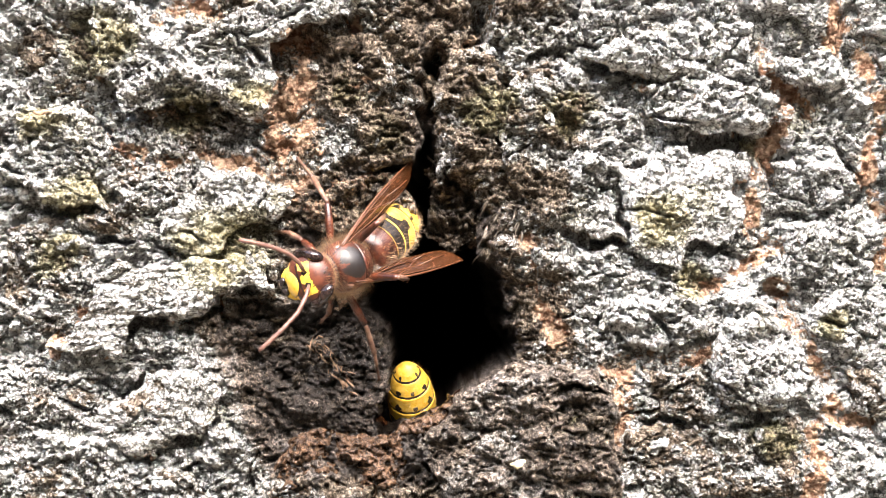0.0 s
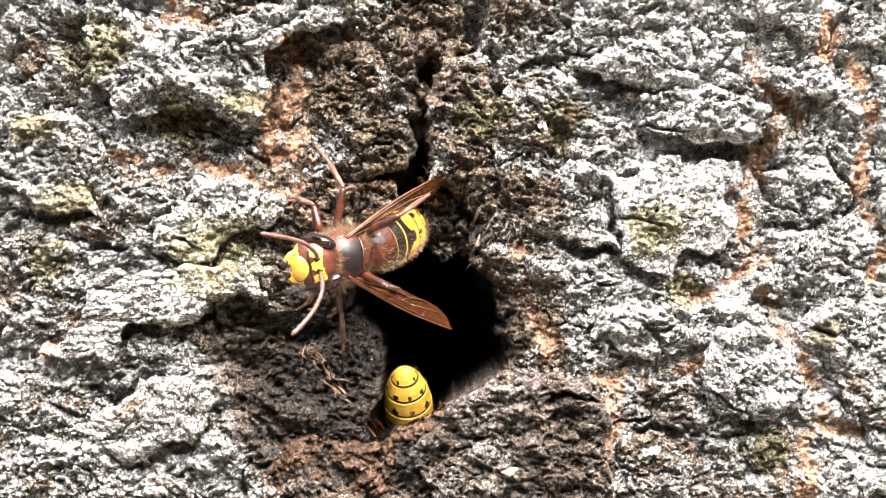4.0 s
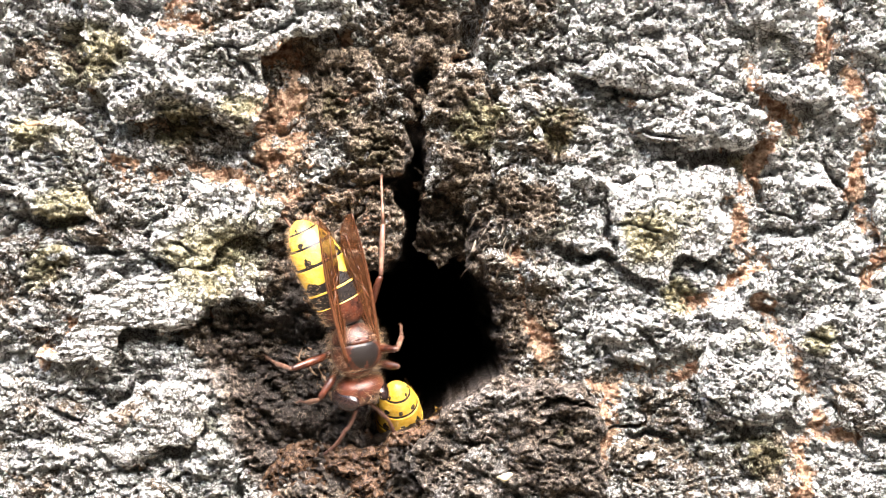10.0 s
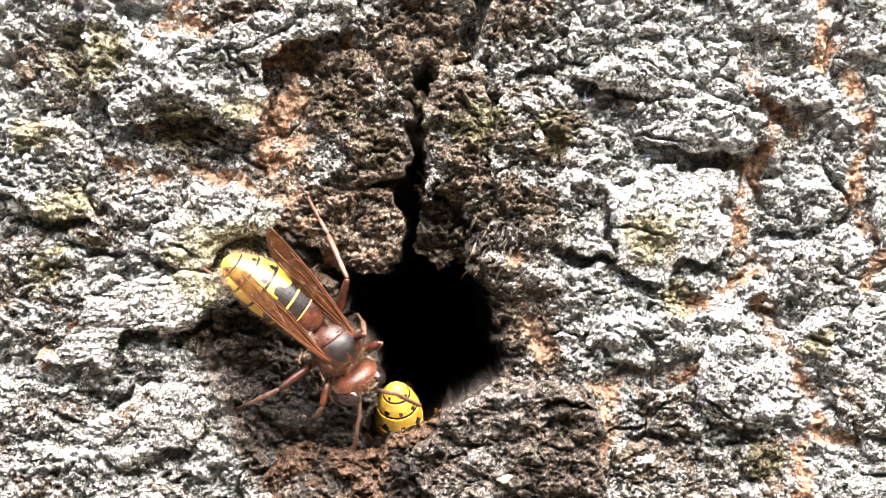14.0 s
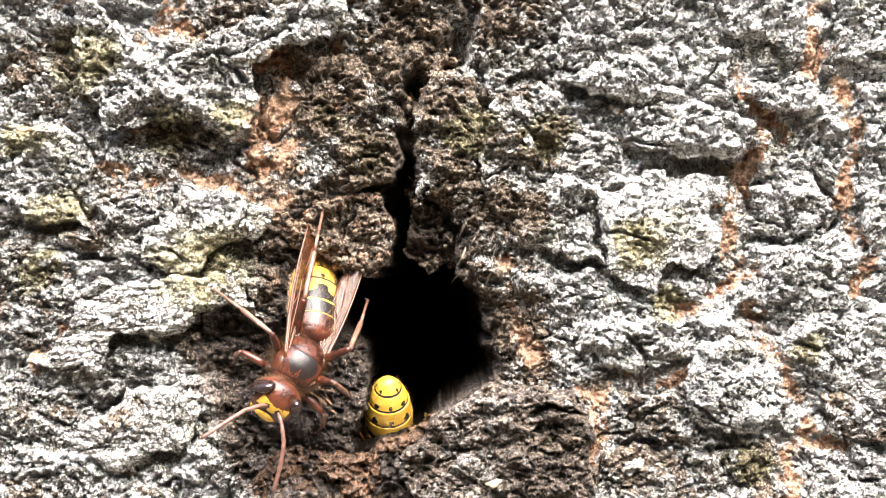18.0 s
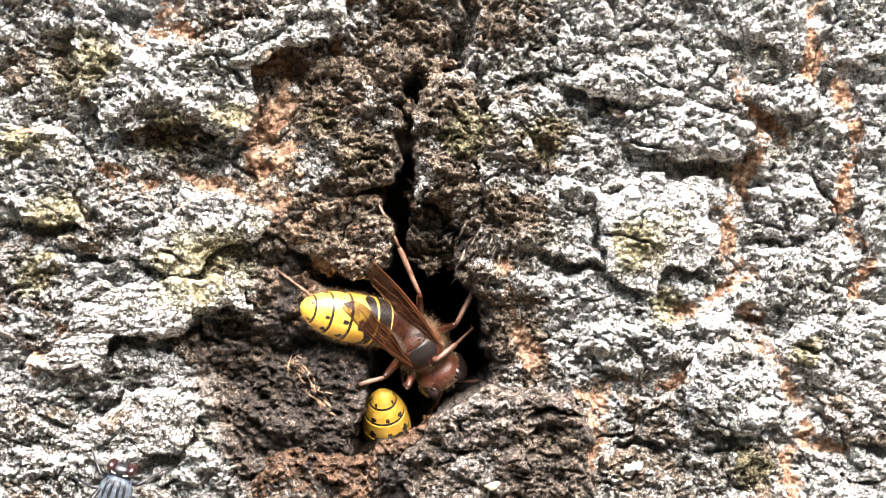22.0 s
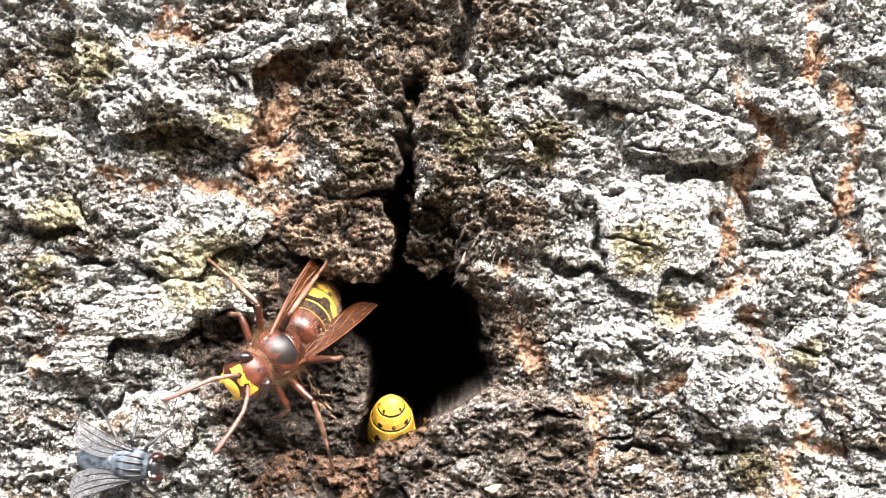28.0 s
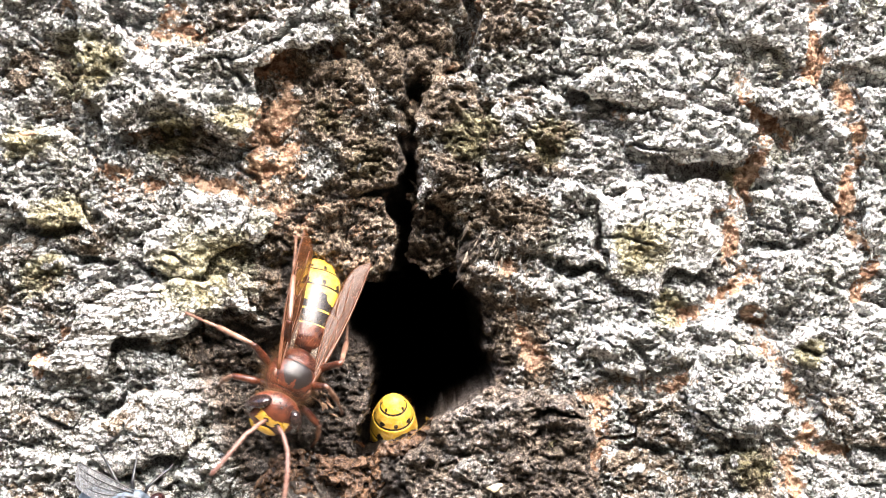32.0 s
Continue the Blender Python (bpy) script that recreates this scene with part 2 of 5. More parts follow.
CRACKS = [  # width, line: fissures down to the rust-coloured inner bark
    (3.8, [(-19.3, 20.9), (-18.7, 15.2), (-19.1, 9.5), (-19.8, 5.1)]),
    (1.2, [(-11.6, 22.2), (-12.2, 19.6), (-10.7, 15.8)]),
    (1.3, [(-42.9, 10.8), (-39.4, 8.9), (-35.0, 7.3), (-30.6, 8.0), (-26.8, 7.5), (-22.4, 6.7)]),
    (1.2, [(42.8, 29.7), (41.7, 24.1), (40.5, 19.0)]),
    (1.4, [(44.6, 22.2), (45.5, 16.5), (46.2, 9.5), (44.9, 4.5)]),
    (1.2, [(46.5, 2.6), (48.0, -1.2), (46.5, -5.6)]),
    (1.6, [(35.4, 12.7), (33.8, 8.9), (32.6, 5.1), (31.9, 0.7), (33.8, -2.5)]),
    (1.5, [(35.4, -2.8), (31.3, -5.0), (26.3, -7.2)]),
    (1.4, [(34.5, -7.5), (37.6, -11.3), (38.6, -15.7), (40.8, -20.1), (38.9, -23.9), (37.9, -30.2)]),
    (1.3, [(15.5, -15.7), (19.3, -14.5), (27.5, -14.5)]),
    (1.6, [(16.8, -16.4), (18.1, -20.1), (16.2, -26.5)]),
    (1.0, [(33.2, 19.6), (33.8, 17.1), (38.3, 11.4)]),
    (1.5, [(-30.6, 26.6), (-31.8, 23.4), (-28.0, 24.1)]),
    (1.6, [(-17.9, -3.1), (-16.7, -6.3), (-14.1, -7.5)]),
    (1.6, [(7.3, -1.8), (8.3, -6.3), (9.2, -10.7), (11.1, -13.8)]),
    (1.0, [(41.4, -21.4), (45.2, -22.7)]),
    (0.9, [(-46.3, -13.8), (-42.6, -9.4), (-40.0, -6.3)]),
]
DAMP = [(-5.9, 24.1), (-5.3, 12.7), (-14.1, 6.4), (-19.8, 3.9), (-19.8, -6.3), (-28.7, -8.1), (-28.7, -16.4), (-24.9, -22.7), (-22.4, -29.0), (-0.3, -29.0), (1.0, -20.8), (6.4, -16.7), (6.4, -7.5), (4.3, -1.8), (2.8, 1.3), (-1.5, 7.0), (-2.8, 12.7), (-2.5, 24.1)]
MOSS = [((-39.6, 20.7), 7.0), ((-22.8, 14.4), 4.0), ((-47.1, 11.9), 4.0), ((-9.0, 10.1), 5.0), ((-26.5, -1.8), 8.5), ((-30.2, 12.6), 5.0), ((-12.8, 14.4), 4.0), ((2.9, 12.9), 5.5), ((-42.8, 3.8), 5.0),
        ((24.8, -6.2), 4.0), ((32.9, 8.2), 3.0), ((21.0, 0.1), 5.0), ((-45.2, -2.4), 4.0), ((34.1, -24.3), 4.5), ((11.0, 11.9), 5.0), ((41.0, -11.2), 3.0), ((13.5, -21.8), 4.0)]


BROWN = [((-14.0, 15.1), 4.0), ((1.0, 8.2), 4.0), ((7.2, 3.8), 5.0), ((-0.2, 16.3), 4.0), ((-9.0, 8.8), 5.0), ((-25.9, 25.1), 7.0), ((-44.0, 19.4), 6.5), ((-27.8, 10.1), 6.0), ((-12.1, 18.2), 5.0), ((-4.0, 21.9), 6.0), ((7.2, 24.4), 5.0),
         ((9.1, -7.4), 5.0), ((17.9, -17.4), 5.0), ((-14.0, 2.6), 7.0), ((13.5, 10.1), 5.0), ((-39.6, 1.3), 4.0)]


def brown(x, z):
    """Where the lichen has not taken and the cork shows brown."""
    wx, wz = ragged(x, z, 1.5)
    out = np.zeros(x.shape)
    for (bx, bz), rr in BROWN:
        out = np.maximum(out, 1 - ramp(np.hypot(wx - bx, wz - bz), rr * 0.35, rr))
    return out


def curve(x):
    return -x * x / (2 * ROUND)


def ragged(x, z, a=1.0):
    return (x + a * (0.9 * fbm(x, z, 5.0, 51, 3) + 0.3 * fbm(x, z, 1.2, 57, 2)),
            z + a * (0.9 * fbm(x, z, 5.0, 61, 3) + 0.3 * fbm(x, z, 1.2, 67, 2)))


def zones(x, z):
    """How much rust-coloured inner bark, wet dark wood (above 1: the hole's painted shade) and moss there is at places
    of the plan.
    """
    wx, wz = ragged(x, z, 1.2)
    fresh = np.zeros(x.shape)
    for width, line in CRACKS:
        fresh = np.maximum(fresh, (1.0 - 0.62 * ramp(fbm(x, z, 4.0, 91, 3), -0.25, 0.3)) * (1 - ramp(along(wx, wz, line), width * 0.2, width * 1.35)))
    # the second term adds the painted darkness inside the hole's outline
    damp_shade = ramp(inside(wx, wz, DAMP), -2.0, 4.0) + 1.0 * ramp(inside(x + 0.85 * (wx - x), z + 0.85 * (wz - z), HOLE), -0.35, 0.25)
    moss = 0.15 * ramp(fbm(x, z, 9.0, 95, 2), -0.1, 0.5)
    for (mx, mz), r in MOSS:
        moss = np.maximum(moss, 0.8 * (1 - ramp(np.hypot(wx - mx, (wz - mz) * 1.2), r * 0.3, r)))
    return fresh, damp_shade, moss


def base_height(x, z):
    """The inner bark under the plates, with its fissures and the way into the hollow."""
    wx, wz = ragged(x, z)
    rift_floor = np.zeros(x.shape)
    for width, line in CRACKS:
        rift_floor = np.maximum(rift_floor, 1 - ramp(along(wx, wz, line), width * 0.3, width * 1.5))
    h = 0.2 + 1.45 * crumbs(x, z, 11) * (1 - 0.5 * rift_floor) + 1.0 * fbm(x, z, 13, 5, 2)
    for width, line in CRACKS:
        h -= 0.7 * (1 - ramp(along(wx, wz, line), width * 0.2, width * 1.3))
    bowl = ramp(inside(wx, wz, DAMP), -1.0, 7.0)
    h -= bowl * (1.6 + 4.4 * ramp(z, -21.0, -9.0))
    h -= 1.5 * np.exp(-(((x + 11.0) / 3.5) ** 2 + ((z + 5.6) / 3.0) ** 2))
    rift = along(wx, wz, RIFT)
    h -= 7.0 * (1 - ramp(rift, 0.4, 1.6))
    d = inside(x + 0.85 * (wx - x), z + 0.85 * (wz - z), HOLE)
    d = d + 0.45 * fbm(x, z, 1.5, 351, 3)
    h -= np.where(d > 0, np.minimum(14.0 * ramp(d, 0.0, 0.3) + 46.0 * d, 60.0), 0) + 1.2 * ramp(d, -1.4, 0.0)
    return h + curve(x)


PLATES = []


def plate_height(x, z, p):
    outline, h, rim, lean, rough, seed, stripes = p
    wx, wz = ragged(x, z, 1.0)
    # the broader the scale, the more its outline wanders
    broad = min(max(b for b, _ in outline) - min(b for b, _ in outline), max(b for _, b in outline) - min(b for _, b in outline))
    stray = 1.5 * min(max((broad - 4.0) / 6.0, 0.0), 1.0)
    wx, wz = wx + stray * fbm(x, z, 7.0, seed + 81, 2), wz + stray * fbm(x, z, 7.0, seed + 83, 2)
    d = inside(wx, wz, outline)
    cx = sum(a for a, _ in outline) / len(outline)
    cz = sum(b for _, b in outline) / len(outline)
    top = h + 1.3 * rough * crumbs(x, z, seed) + 0.5 * fbm(x, z, 6, seed + 9, 2) + lean[0] * (x - cx) + lean[1] * (z - cz)
    if stripes:
        w = (z * 0.99 - x * 0.12) / 0.55 + 0.9 * fbm(x, z * 2.0, 4, 3, 3) + 0.5 * fbm(x, z * 2, 1.2, 8, 2)
        top = top + stripes * (perlin(x / 3.2, w, 4) + 0.6 * perlin(x / 1.3, w * 1.9, 5))
    low = np.minimum(h - 1.6, top - 0.5)
    e = np.clip(d / rim, 0, 1)
    top = low + (top - low) * np.sqrt(1 - (1 - e) ** 2)
    return d, top + curve(x), low + curve(x)


def mesh_of(name, co, quads, attrs, material, parent=None):
    me = bpy.data.meshes.new(name)
    me.vertices.add(len(co))
    me.vertices.foreach_set("co", np.asarray(co, np.float32).ravel())
    me.loops.add(quads.size)
    me.loops.foreach_set("vertex_index", quads.ravel().astype(np.int32))
    me.polygons.add(len(quads))
    me.polygons.foreach_set("loop_start", np.arange(0, quads.size, 4, dtype=np.int32))
    me.polygons.foreach_set("use_smooth", np.ones(len(quads), bool))
    me.update(calc_edges=True)
    for k, v in attrs.items():
        me.attributes.new(k, "FLOAT", "POINT").data.foreach_set("value", np.asarray(v, np.float32).ravel())
    me.materials.append(material)
    ob = new(name, me)
    ob.parent = parent
    return ob


def grid_quads(keep):
    n, m = keep.shape
    ids = np.cumsum(keep.ravel()).reshape(n, m) - 1
    full = keep[:-1, :-1] & keep[1:, :-1] & keep[:-1, 1:] & keep[1:, 1:]
    q = np.stack([ids[:-1, :-1], ids[1:, :-1], ids[1:, 1:], ids[:-1, 1:]], -1)
    return q[full]


trunk = new("tree_trunk")
tagged(trunk, "old tree trunk with rough pale lichened bark and a nest hole", "tree trunk", kind="structure")
X0, X1, Z0, Z1 = -53.5, 53.5, -32.0, 32.0


def build_base(step=0.15):
    gx, gz = np.meshgrid(np.arange(X0, X1 + step, step), np.arange(Z0, Z1 + step, step), indexing="ij")
    h = base_height(gx, gz)
    fresh, damp_shade, moss = zones(gx, gz)
    lichen = 0.54 + 0.66 * ramp(gx, 8, 22) + 0.52 * ramp(-gx, 18, 28) + 0.3 * fbm(gx, gz, 12, 71, 2) - 0.5 * fresh - 0.45 * damp_shade - 0.38 * brown(gx, gz)
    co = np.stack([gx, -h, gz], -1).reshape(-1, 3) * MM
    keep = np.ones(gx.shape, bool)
    mesh_of("inner_bark", co, grid_quads(keep), {"lichen": lichen, "fresh": fresh * 1.05, "damp_shade": damp_shade, "moss": moss}, BARK, trunk)


def bark_plate(outline, h, lichen=0.75, rim=2.0, over=0.6, lean=(0, 0), rough=1.0, stripes=0.0, label="", material=None, moss_gain=1.0, dry=0.0, grain=0.0, rust=0.0, wet=0.0):
    """One scale of the outer bark: rounded rim, underside drawn back below it."""
    seed = 100 + 13 * len(PLATES)
    p = (outline, h, rim, lean, rough, seed, stripes)
    PLATES.append(p)
    step, skirt = 0.15, 1.3
    xs, zs = [a for a, _ in outline], [b for _, b in outline]
    gx, gz = np.meshgrid(np.arange(min(xs) - 3.4, max(xs) + 3.4, step), np.arange(min(zs) - 3.4, max(zs) + 3.4, step), indexing="ij")
    d, top, low = plate_height(gx, gz, p)
    keep = (d > -skirt) & (np.abs(gx) < 53.2) & (np.abs(gz) < 31.7)
    k = np.clip(-d / skirt, 0, 1)
    under = d < 0
    ix, iz = np.gradient(d, step)
    n = np.maximum(np.hypot(ix, iz), 0.5)
    shift = np.where(under, -d + over * k * 1.5 + 0.8 * k * perlin(gx / 0.8, gz / 0.8, seed + 61), 0)
    y = np.where(under, low - (4.5 + h * 0.4) * k + 1.6 * k * perlin(gx / 0.9, gz / 0.9, seed + 62), top)
    fresh, damp_shade, moss = zones(gx, gz)
    grown = lichen + 0.30 * ramp(gx, 6, 18) * ramp(gz, -14, 0) - 0.16 * ramp(gx, 4, 12) * ramp(-gz, 8, 20) - 0.08 * ramp(-gx, 4, 16) + 0.15 * fbm(gx, gz, 9, 71, 2) - np.where(under, 0.6 * np.minimum(1, 2 * k), 0)
    co = np.stack([gx + ix / n * shift, -y, gz + iz / n * shift], -1)[keep] * MM
    ob = mesh_of("bark_plate", co, grid_quads(keep),
                 {"lichen": (grown - 0.45 * damp_shade * (1 - dry) - 0.28 * brown(gx, gz))[keep], "fresh": (rust + fresh * 0.45 * (1 - ramp(d, 0.0, 1.6)) + np.where(under, 0.4, 0))[keep],
                  "damp_shade": np.maximum(damp_shade * 0.75 * (1 - dry), wet)[keep], "moss": (moss * moss_gain)[keep], "grain": (grain + 0 * d)[keep]}, material or BARK, trunk)
    if label:
        ob["label"] = label
    return ob


build_base()
# the upper west
bark_plate([(-42.3, 28.9), (-35.9, 25.2), (-32.8, 20.9), (-27.3, 21.9), (-22.4, 24.0), (-16.2, 26.8), (-8.8, 28.0), (-10.6, 23.4), (-16.2, 22.7), (-20.5, 20.3), (-20.6, 11.7), (-23.9, 11.0), (-29.1, 13.9), (-32.8, 14.2), (-36.5, 12.8), (-39.9, 17.9)], 4.8, 0.92, rim=3.2, over=1.8, label="thick chalk-white ridge of bark")
bark_plate([(-36.7, 12.5), (-32.7, 14.1), (-28.3, 9.7), (-30.8, 7.2), (-35.8, 7.5)], 0.6, 0.6)
bark_plate([(-50.4, 24.5), (-43.5, 24.5), (-41.0, 19.5), (-40.4, 12.0), (-42.9, 8.8), (-45.4, 15.1), (-50.4, 17.0)], -0.6, 0.5, label="brown-grey sunken bark")
bark_plate([(-50.2, 28.8), (-45.2, 29.4), (-45.8, 25.0), (-50.2, 25.0)], 0.2, 0.6)
bark_plate([(-50.7, 12.7), (-42.7, 13.3), (-39.0, 9.3), (-40.9, 6.2), (-39.6, 2.8), (-44.6, 2.4), (-50.7, 6.2)], 3.0, 1.0, over=1.0, label="pale swollen scale of bark")
bark_plate([(-40.8, 8.7), (-33.1, 6.8), (-30.0, 5.6), (-31.2, 0.7), (-36.2, -1.2), (-42.4, -0.6), (-44.2, 1.9), (-39.6, 3.2)], 1.8, 0.72)
bark_plate([(-29.7, 5.3), (-25.4, 6.7), (-21.1, 5.5), (-19.4, 3.0), (-21.1, 1.2), (-24.2, 0.7), (-27.9, -2.5), (-32.2, -2.4), (-32.8, 0.7)], 3.3, 0.98, over=1.0, rough=0.55, label="white flake of bark with fine cracks")
bark_plate([(-33.8, -3.0), (-23.8, 1.0), (-20.0, 0.6), (-21.0, -6.1), (-28.2, -5.0)], 1.3, 0.6, label="mossy green scale of bark")
bark_plate([(-51.3, 1.3), (-45.1, 1.2), (-41.3, -1.8), (-39.5, -4.9), (-45.1, -11.1), (-51.3, -9.9)], 0.8, 0.6)
bark_plate([(-45.2, -13.7), (-41.4, -7.9), (-37.7, -2.9), (-29.7, -4.4), (-22.3, -3.2), (-20.4, -6.1), (-26.6, -7.3), (-29.7, -9.4), (-33.4, -11.3), (-36.1, -10.2), (-37.7, -12.8), (-41.4, -13.7)], 3.6, 1.05, rim=0.9, over=1.6, rough=0.3, stripes=0.35, grain=1.0, lean=(0.0, 0.03), dry=1.0, label="white flake of bark with wavy stripes")
bark_plate([(-36.2, -11.6), (-30.9, -12.3), (-31.4, -14.8), (-35.3, -14.9)], 1.6, 0.8, rim=1.2)
bark_plate([(-30.7, -9.3), (-27.3, -8.3), (-26.4, -12.4), (-28.9, -13.6)], 0.8, 0.55, rim=1.2)
bark_plate([(-42.5, -21.5), (-36.1, -16.7), (-29.6, -13.8), (-27.9, -18.5), (-28.5, -22.2), (-33.0, -25.4), (-41.0, -24.8)], 2.4, 0.78, rough=0.5, over=1.0, dry=0.8, grain=0.5, label="flat silver-grey scale of bark")
bark_plate([(-51.3, -16.1), (-43.5, -16.4), (-39.5, -19.9), (-43.2, -24.2), (-51.3, -25.5)], 0.8, 0.62)
bark_plate([(-51.3, -25.8), (-43.2, -24.8), (-36.4, -26.1), (-30.1, -26.1), (-28.3, -30.4), (-51.3, -30.4)], 0.8, 0.62)
# round the nest hole
bark_plate([(-16.5, 18.2), (-14.0, 22.5), (-9.0, 22.2), (-5.2, 13.8), (-5.6, 7.2), (-11.5, 5.7), (-17.4, 6.9), (-17.0, 13.8)], 0.4, 0.5, rough=1.0, dry=0.5, rust=0.0, label="olive-grey block of bark")
bark_plate([(-20.0, 4.3), (-14.1, 6.0), (-6.5, 5.6), (-5.3, 0.7), (-5.9, -2.3), (-10.3, -3.1), (-14.1, -0.9), (-18.4, -0.1)], -0.3, 0.42, over=1.4, dry=0.8, rough=1.0, rust=0.3, label="brown overhanging lump of bark above the nest hole")
bark_plate([(-8.7, 23.8), (-1.5, 24.4), (1.0, 20.7), (-5.2, 18.2), (-8.4, 18.8)], 0.0, 0.45)
bark_plate([(-3.5, 15.3), (-1.4, 19.3), (2.4, 20.0), (4.2, 14.9), (3.6, 8.7), (1.3, 6.1), (-2.6, 5.6), (-3.0, 11.1)], 1.5, 0.52, dry=0.8, label="knobbly olive-white strip of bark")
bark_plate([(3.6, 29.3), (12.8, 29.3), (11.1, 23.7), (5.0, 21.2), (3.0, 22.4)], 1.0, 0.5)
bark_plate([(4.1, 18.6), (9.4, 22.7), (12.3, 22.9), (11.6, 19.9), (6.3, 17.1)], 1.8, 0.7, over=1.0)
bark_plate([(3.8, 14.6), (9.7, 18.9), (13.4, 16.2), (11.2, 6.9), (10.4, 1.3), (6.3, 2.5), (3.6, 6.9)], 1.8, 0.55, rough=1.0)
bark_plate([(1.3, 3.8), (6.0, 5.7), (10.4, 3.8), (9.3, -1.2), (6.8, -7.5), (2.4, -3.1)], -1.0, 0.45, dry=0.3, wet=0.5, label="splintered grey bark at the hole's rim")
bark_plate([(11.0, 6.9), (15.8, 11.8), (17.8, 6.9), (16.5, 1.3), (17.2, -1.7), (11.0, 0.1)], 2.4, 0.85)
bark_plate([(-9.0, -23.2), (-5.3, -20.9), (-0.9, -19.0), (0.7, -20.3), (-4.9, -24.5), (-8.1, -24.9)], -0.4, 0.1, material=GUM, rough=0.9, label="shiny brown lump of wet chewed wood")
bark_plate([(-22.1, -26.2), (-19.0, -23.7), (-14.0, -22.5), (-9.0, -22.5), (-5.9, -25.6), (-9.0, -30.6), (-22.1, -30.6)], -0.2, 0.1, material=GUM, rough=1.0, label="shiny brown mass of wet chewed wood")
# dim inner wall at the top of the hollow
bark_plate([(-4.6, 6.6), (-2.6, 7.2), (1.2, 4.6), (3.2, 0.8), (2.6, -2.6), (0.2, -1.8), (-1.8, -2.4), (-4.2, -0.6)], -4.4, 0.15, rim=1.6, dry=0.72, rough=1.5, label="dark splintered wood inside the hollow")
# broken brown wood between the scales and the hole
bark_plate([(-28.9, -8.5), (-24.4, -7.6), (-20.0, -8.8), (-19.3, -12.7), (-23.2, -15.2), (-27.6, -13.3)], -3.6, 0.42, rim=1.4, dry=0.35, rough=1.1)
bark_plate([(-27.5, -15.8), (-23.1, -15.8), (-21.2, -19.6), (-24.4, -22.8), (-28.2, -21.5)], -3.0, 0.45, rim=1.4, dry=0.45, rough=1.1)
bark_plate([(-20.0, -13.9), (-15.5, -12.7), (-13.6, -16.5), (-16.8, -19.0), (-20.6, -17.7)], -3.4, 0.35, rim=1.3, dry=0.3, rough=1.1)
bark_plate([(-19.5, -3.1), (-15.7, -1.8), (-12.6, -3.6), (-12.2, -7.0), (-14.4, -9.6), (-18.3, -9.6)], -3.9, 0.2, rim=1.2, dry=0.5, rough=1.0, rust=0.35, label="rust-brown broken wood beside the nest hole")
bark_plate([(-12.8, -10.2), (-9.9, -12.1), (-9.1, -16.0), (-10.5, -19.5), (-11.8, -18.9), (-13.4, -14.0)], -5.2, 0.15, rim=1.0, over=1.2, dry=0.3, rough=1.0)
bark_plate([(-19.9, -20.2), (-15.4, -19.5), (-14.2, -22.7), (-19.2, -23.7)], -2.4, 0.35, rim=1.2, dry=0.3, rough=1.0)
bark_plate([(-28.5, -23.2), (-22.9, -23.2), (-21.6, -27.0), (-27.9, -27.6)], -1.2, 0.5, rim=1.4, dry=0.5)
bark_plate([(5.4, -7.5), (7.6, -6.3), (9.2, -12.6), (7.3, -16.4), (5.6, -14.5)], -2.0, 0.35, rim=1.2, over=1.2, dry=0.15, wet=0.7, rough=1.1)
bark_plate([(3.2, -0.6), (6.4, -1.8), (7.0, -6.6), (4.2, -6.0), (2.4, -3.1)], -2.6, 0.35, rim=1.2, over=1.0, dry=0.2, wet=0.75, rough=1.1)
# the east
bark_plate([(12.9, 29.2), (18.5, 29.2), (18.5, 22.1), (13.5, 20.4)], 1.4, 0.9)
bark_plate([(13.2, 18.8), (18.8, 21.0), (25.5, 22.0), (31.6, 21.1), (31.1, 16.0), (25.5, 15.9), (19.4, 15.9), (16.3, 16.6)], 3.8, 1.1, rim=2.6, label="white crusty ridge of bark")
bark_plate([(19.8, 15.0), (26.6, 16.4), (33.4, 14.7), (35.9, 11.7), (30.6, 9.1), (25.4, 9.7), (19.9, 11.7)], 4.4, 1.15, rim=3.0, over=1.0, label="white crusty swelling of bark")
bark_plate([(11.0, 12.5), (19.9, 12.5), (19.9, 7.8), (15.9, 7.2), (12.2, 8.7)], 1.4, 0.65)
bark_plate([(17.1, 6.5), (24.3, 8.2), (31.0, 7.3), (30.0, 0.7), (25.6, -2.5), (21.6, -4.9), (17.9, -1.8)], 3.4, 0.9, rim=3.2, over=1.2, rough=0.6, lean=(0.0, 0.02), label="domed grey-white boss of bark")
bark_plate([(18.8, 29.4), (27.8, 29.4), (26.1, 23.1), (19.4, 22.5)], 0.4, 0.5)
bark_plate([(28.1, 29.0), (39.5, 29.0), (38.7, 21.8), (32.4, 23.5), (28.2, 24.6)], 2.6, 0.75, over=1.4)
bark_plate([(33.8, 17.9), (40.3, 18.6), (42.9, 15.4), (40.3, 14.1), (36.0, 15.0)], 3.4, 1.0, over=1.6, label="white scale of bark with a dark undercut")
bark_plate([(37.4, 8.0), (41.1, 8.2), (43.7, 3.3), (38.0, 1.8)], 2.4, 1.05, over=1.0)
bark_plate([(34.3, 6.9), (37.4, 7.5), (37.4, 1.0), (33.7, 1.3)], 0.8, 0.65)
bark_plate([(34.8, 0.1), (44.4, 1.6), (45.2, -4.9), (40.7, -7.4), (34.8, -5.8)], 1.4, 0.9)
bark_plate([(38.3, 14.1), (43.3, 14.1), (43.6, 9.4), (38.3, 9.1)], 0.8, 0.65)
bark_plate([(38.8, -8.0), (51.2, -6.1), (51.2, -15.4), (42.2, -15.4), (39.1, -12.3)], 1.8, 0.9, rough=0.8)
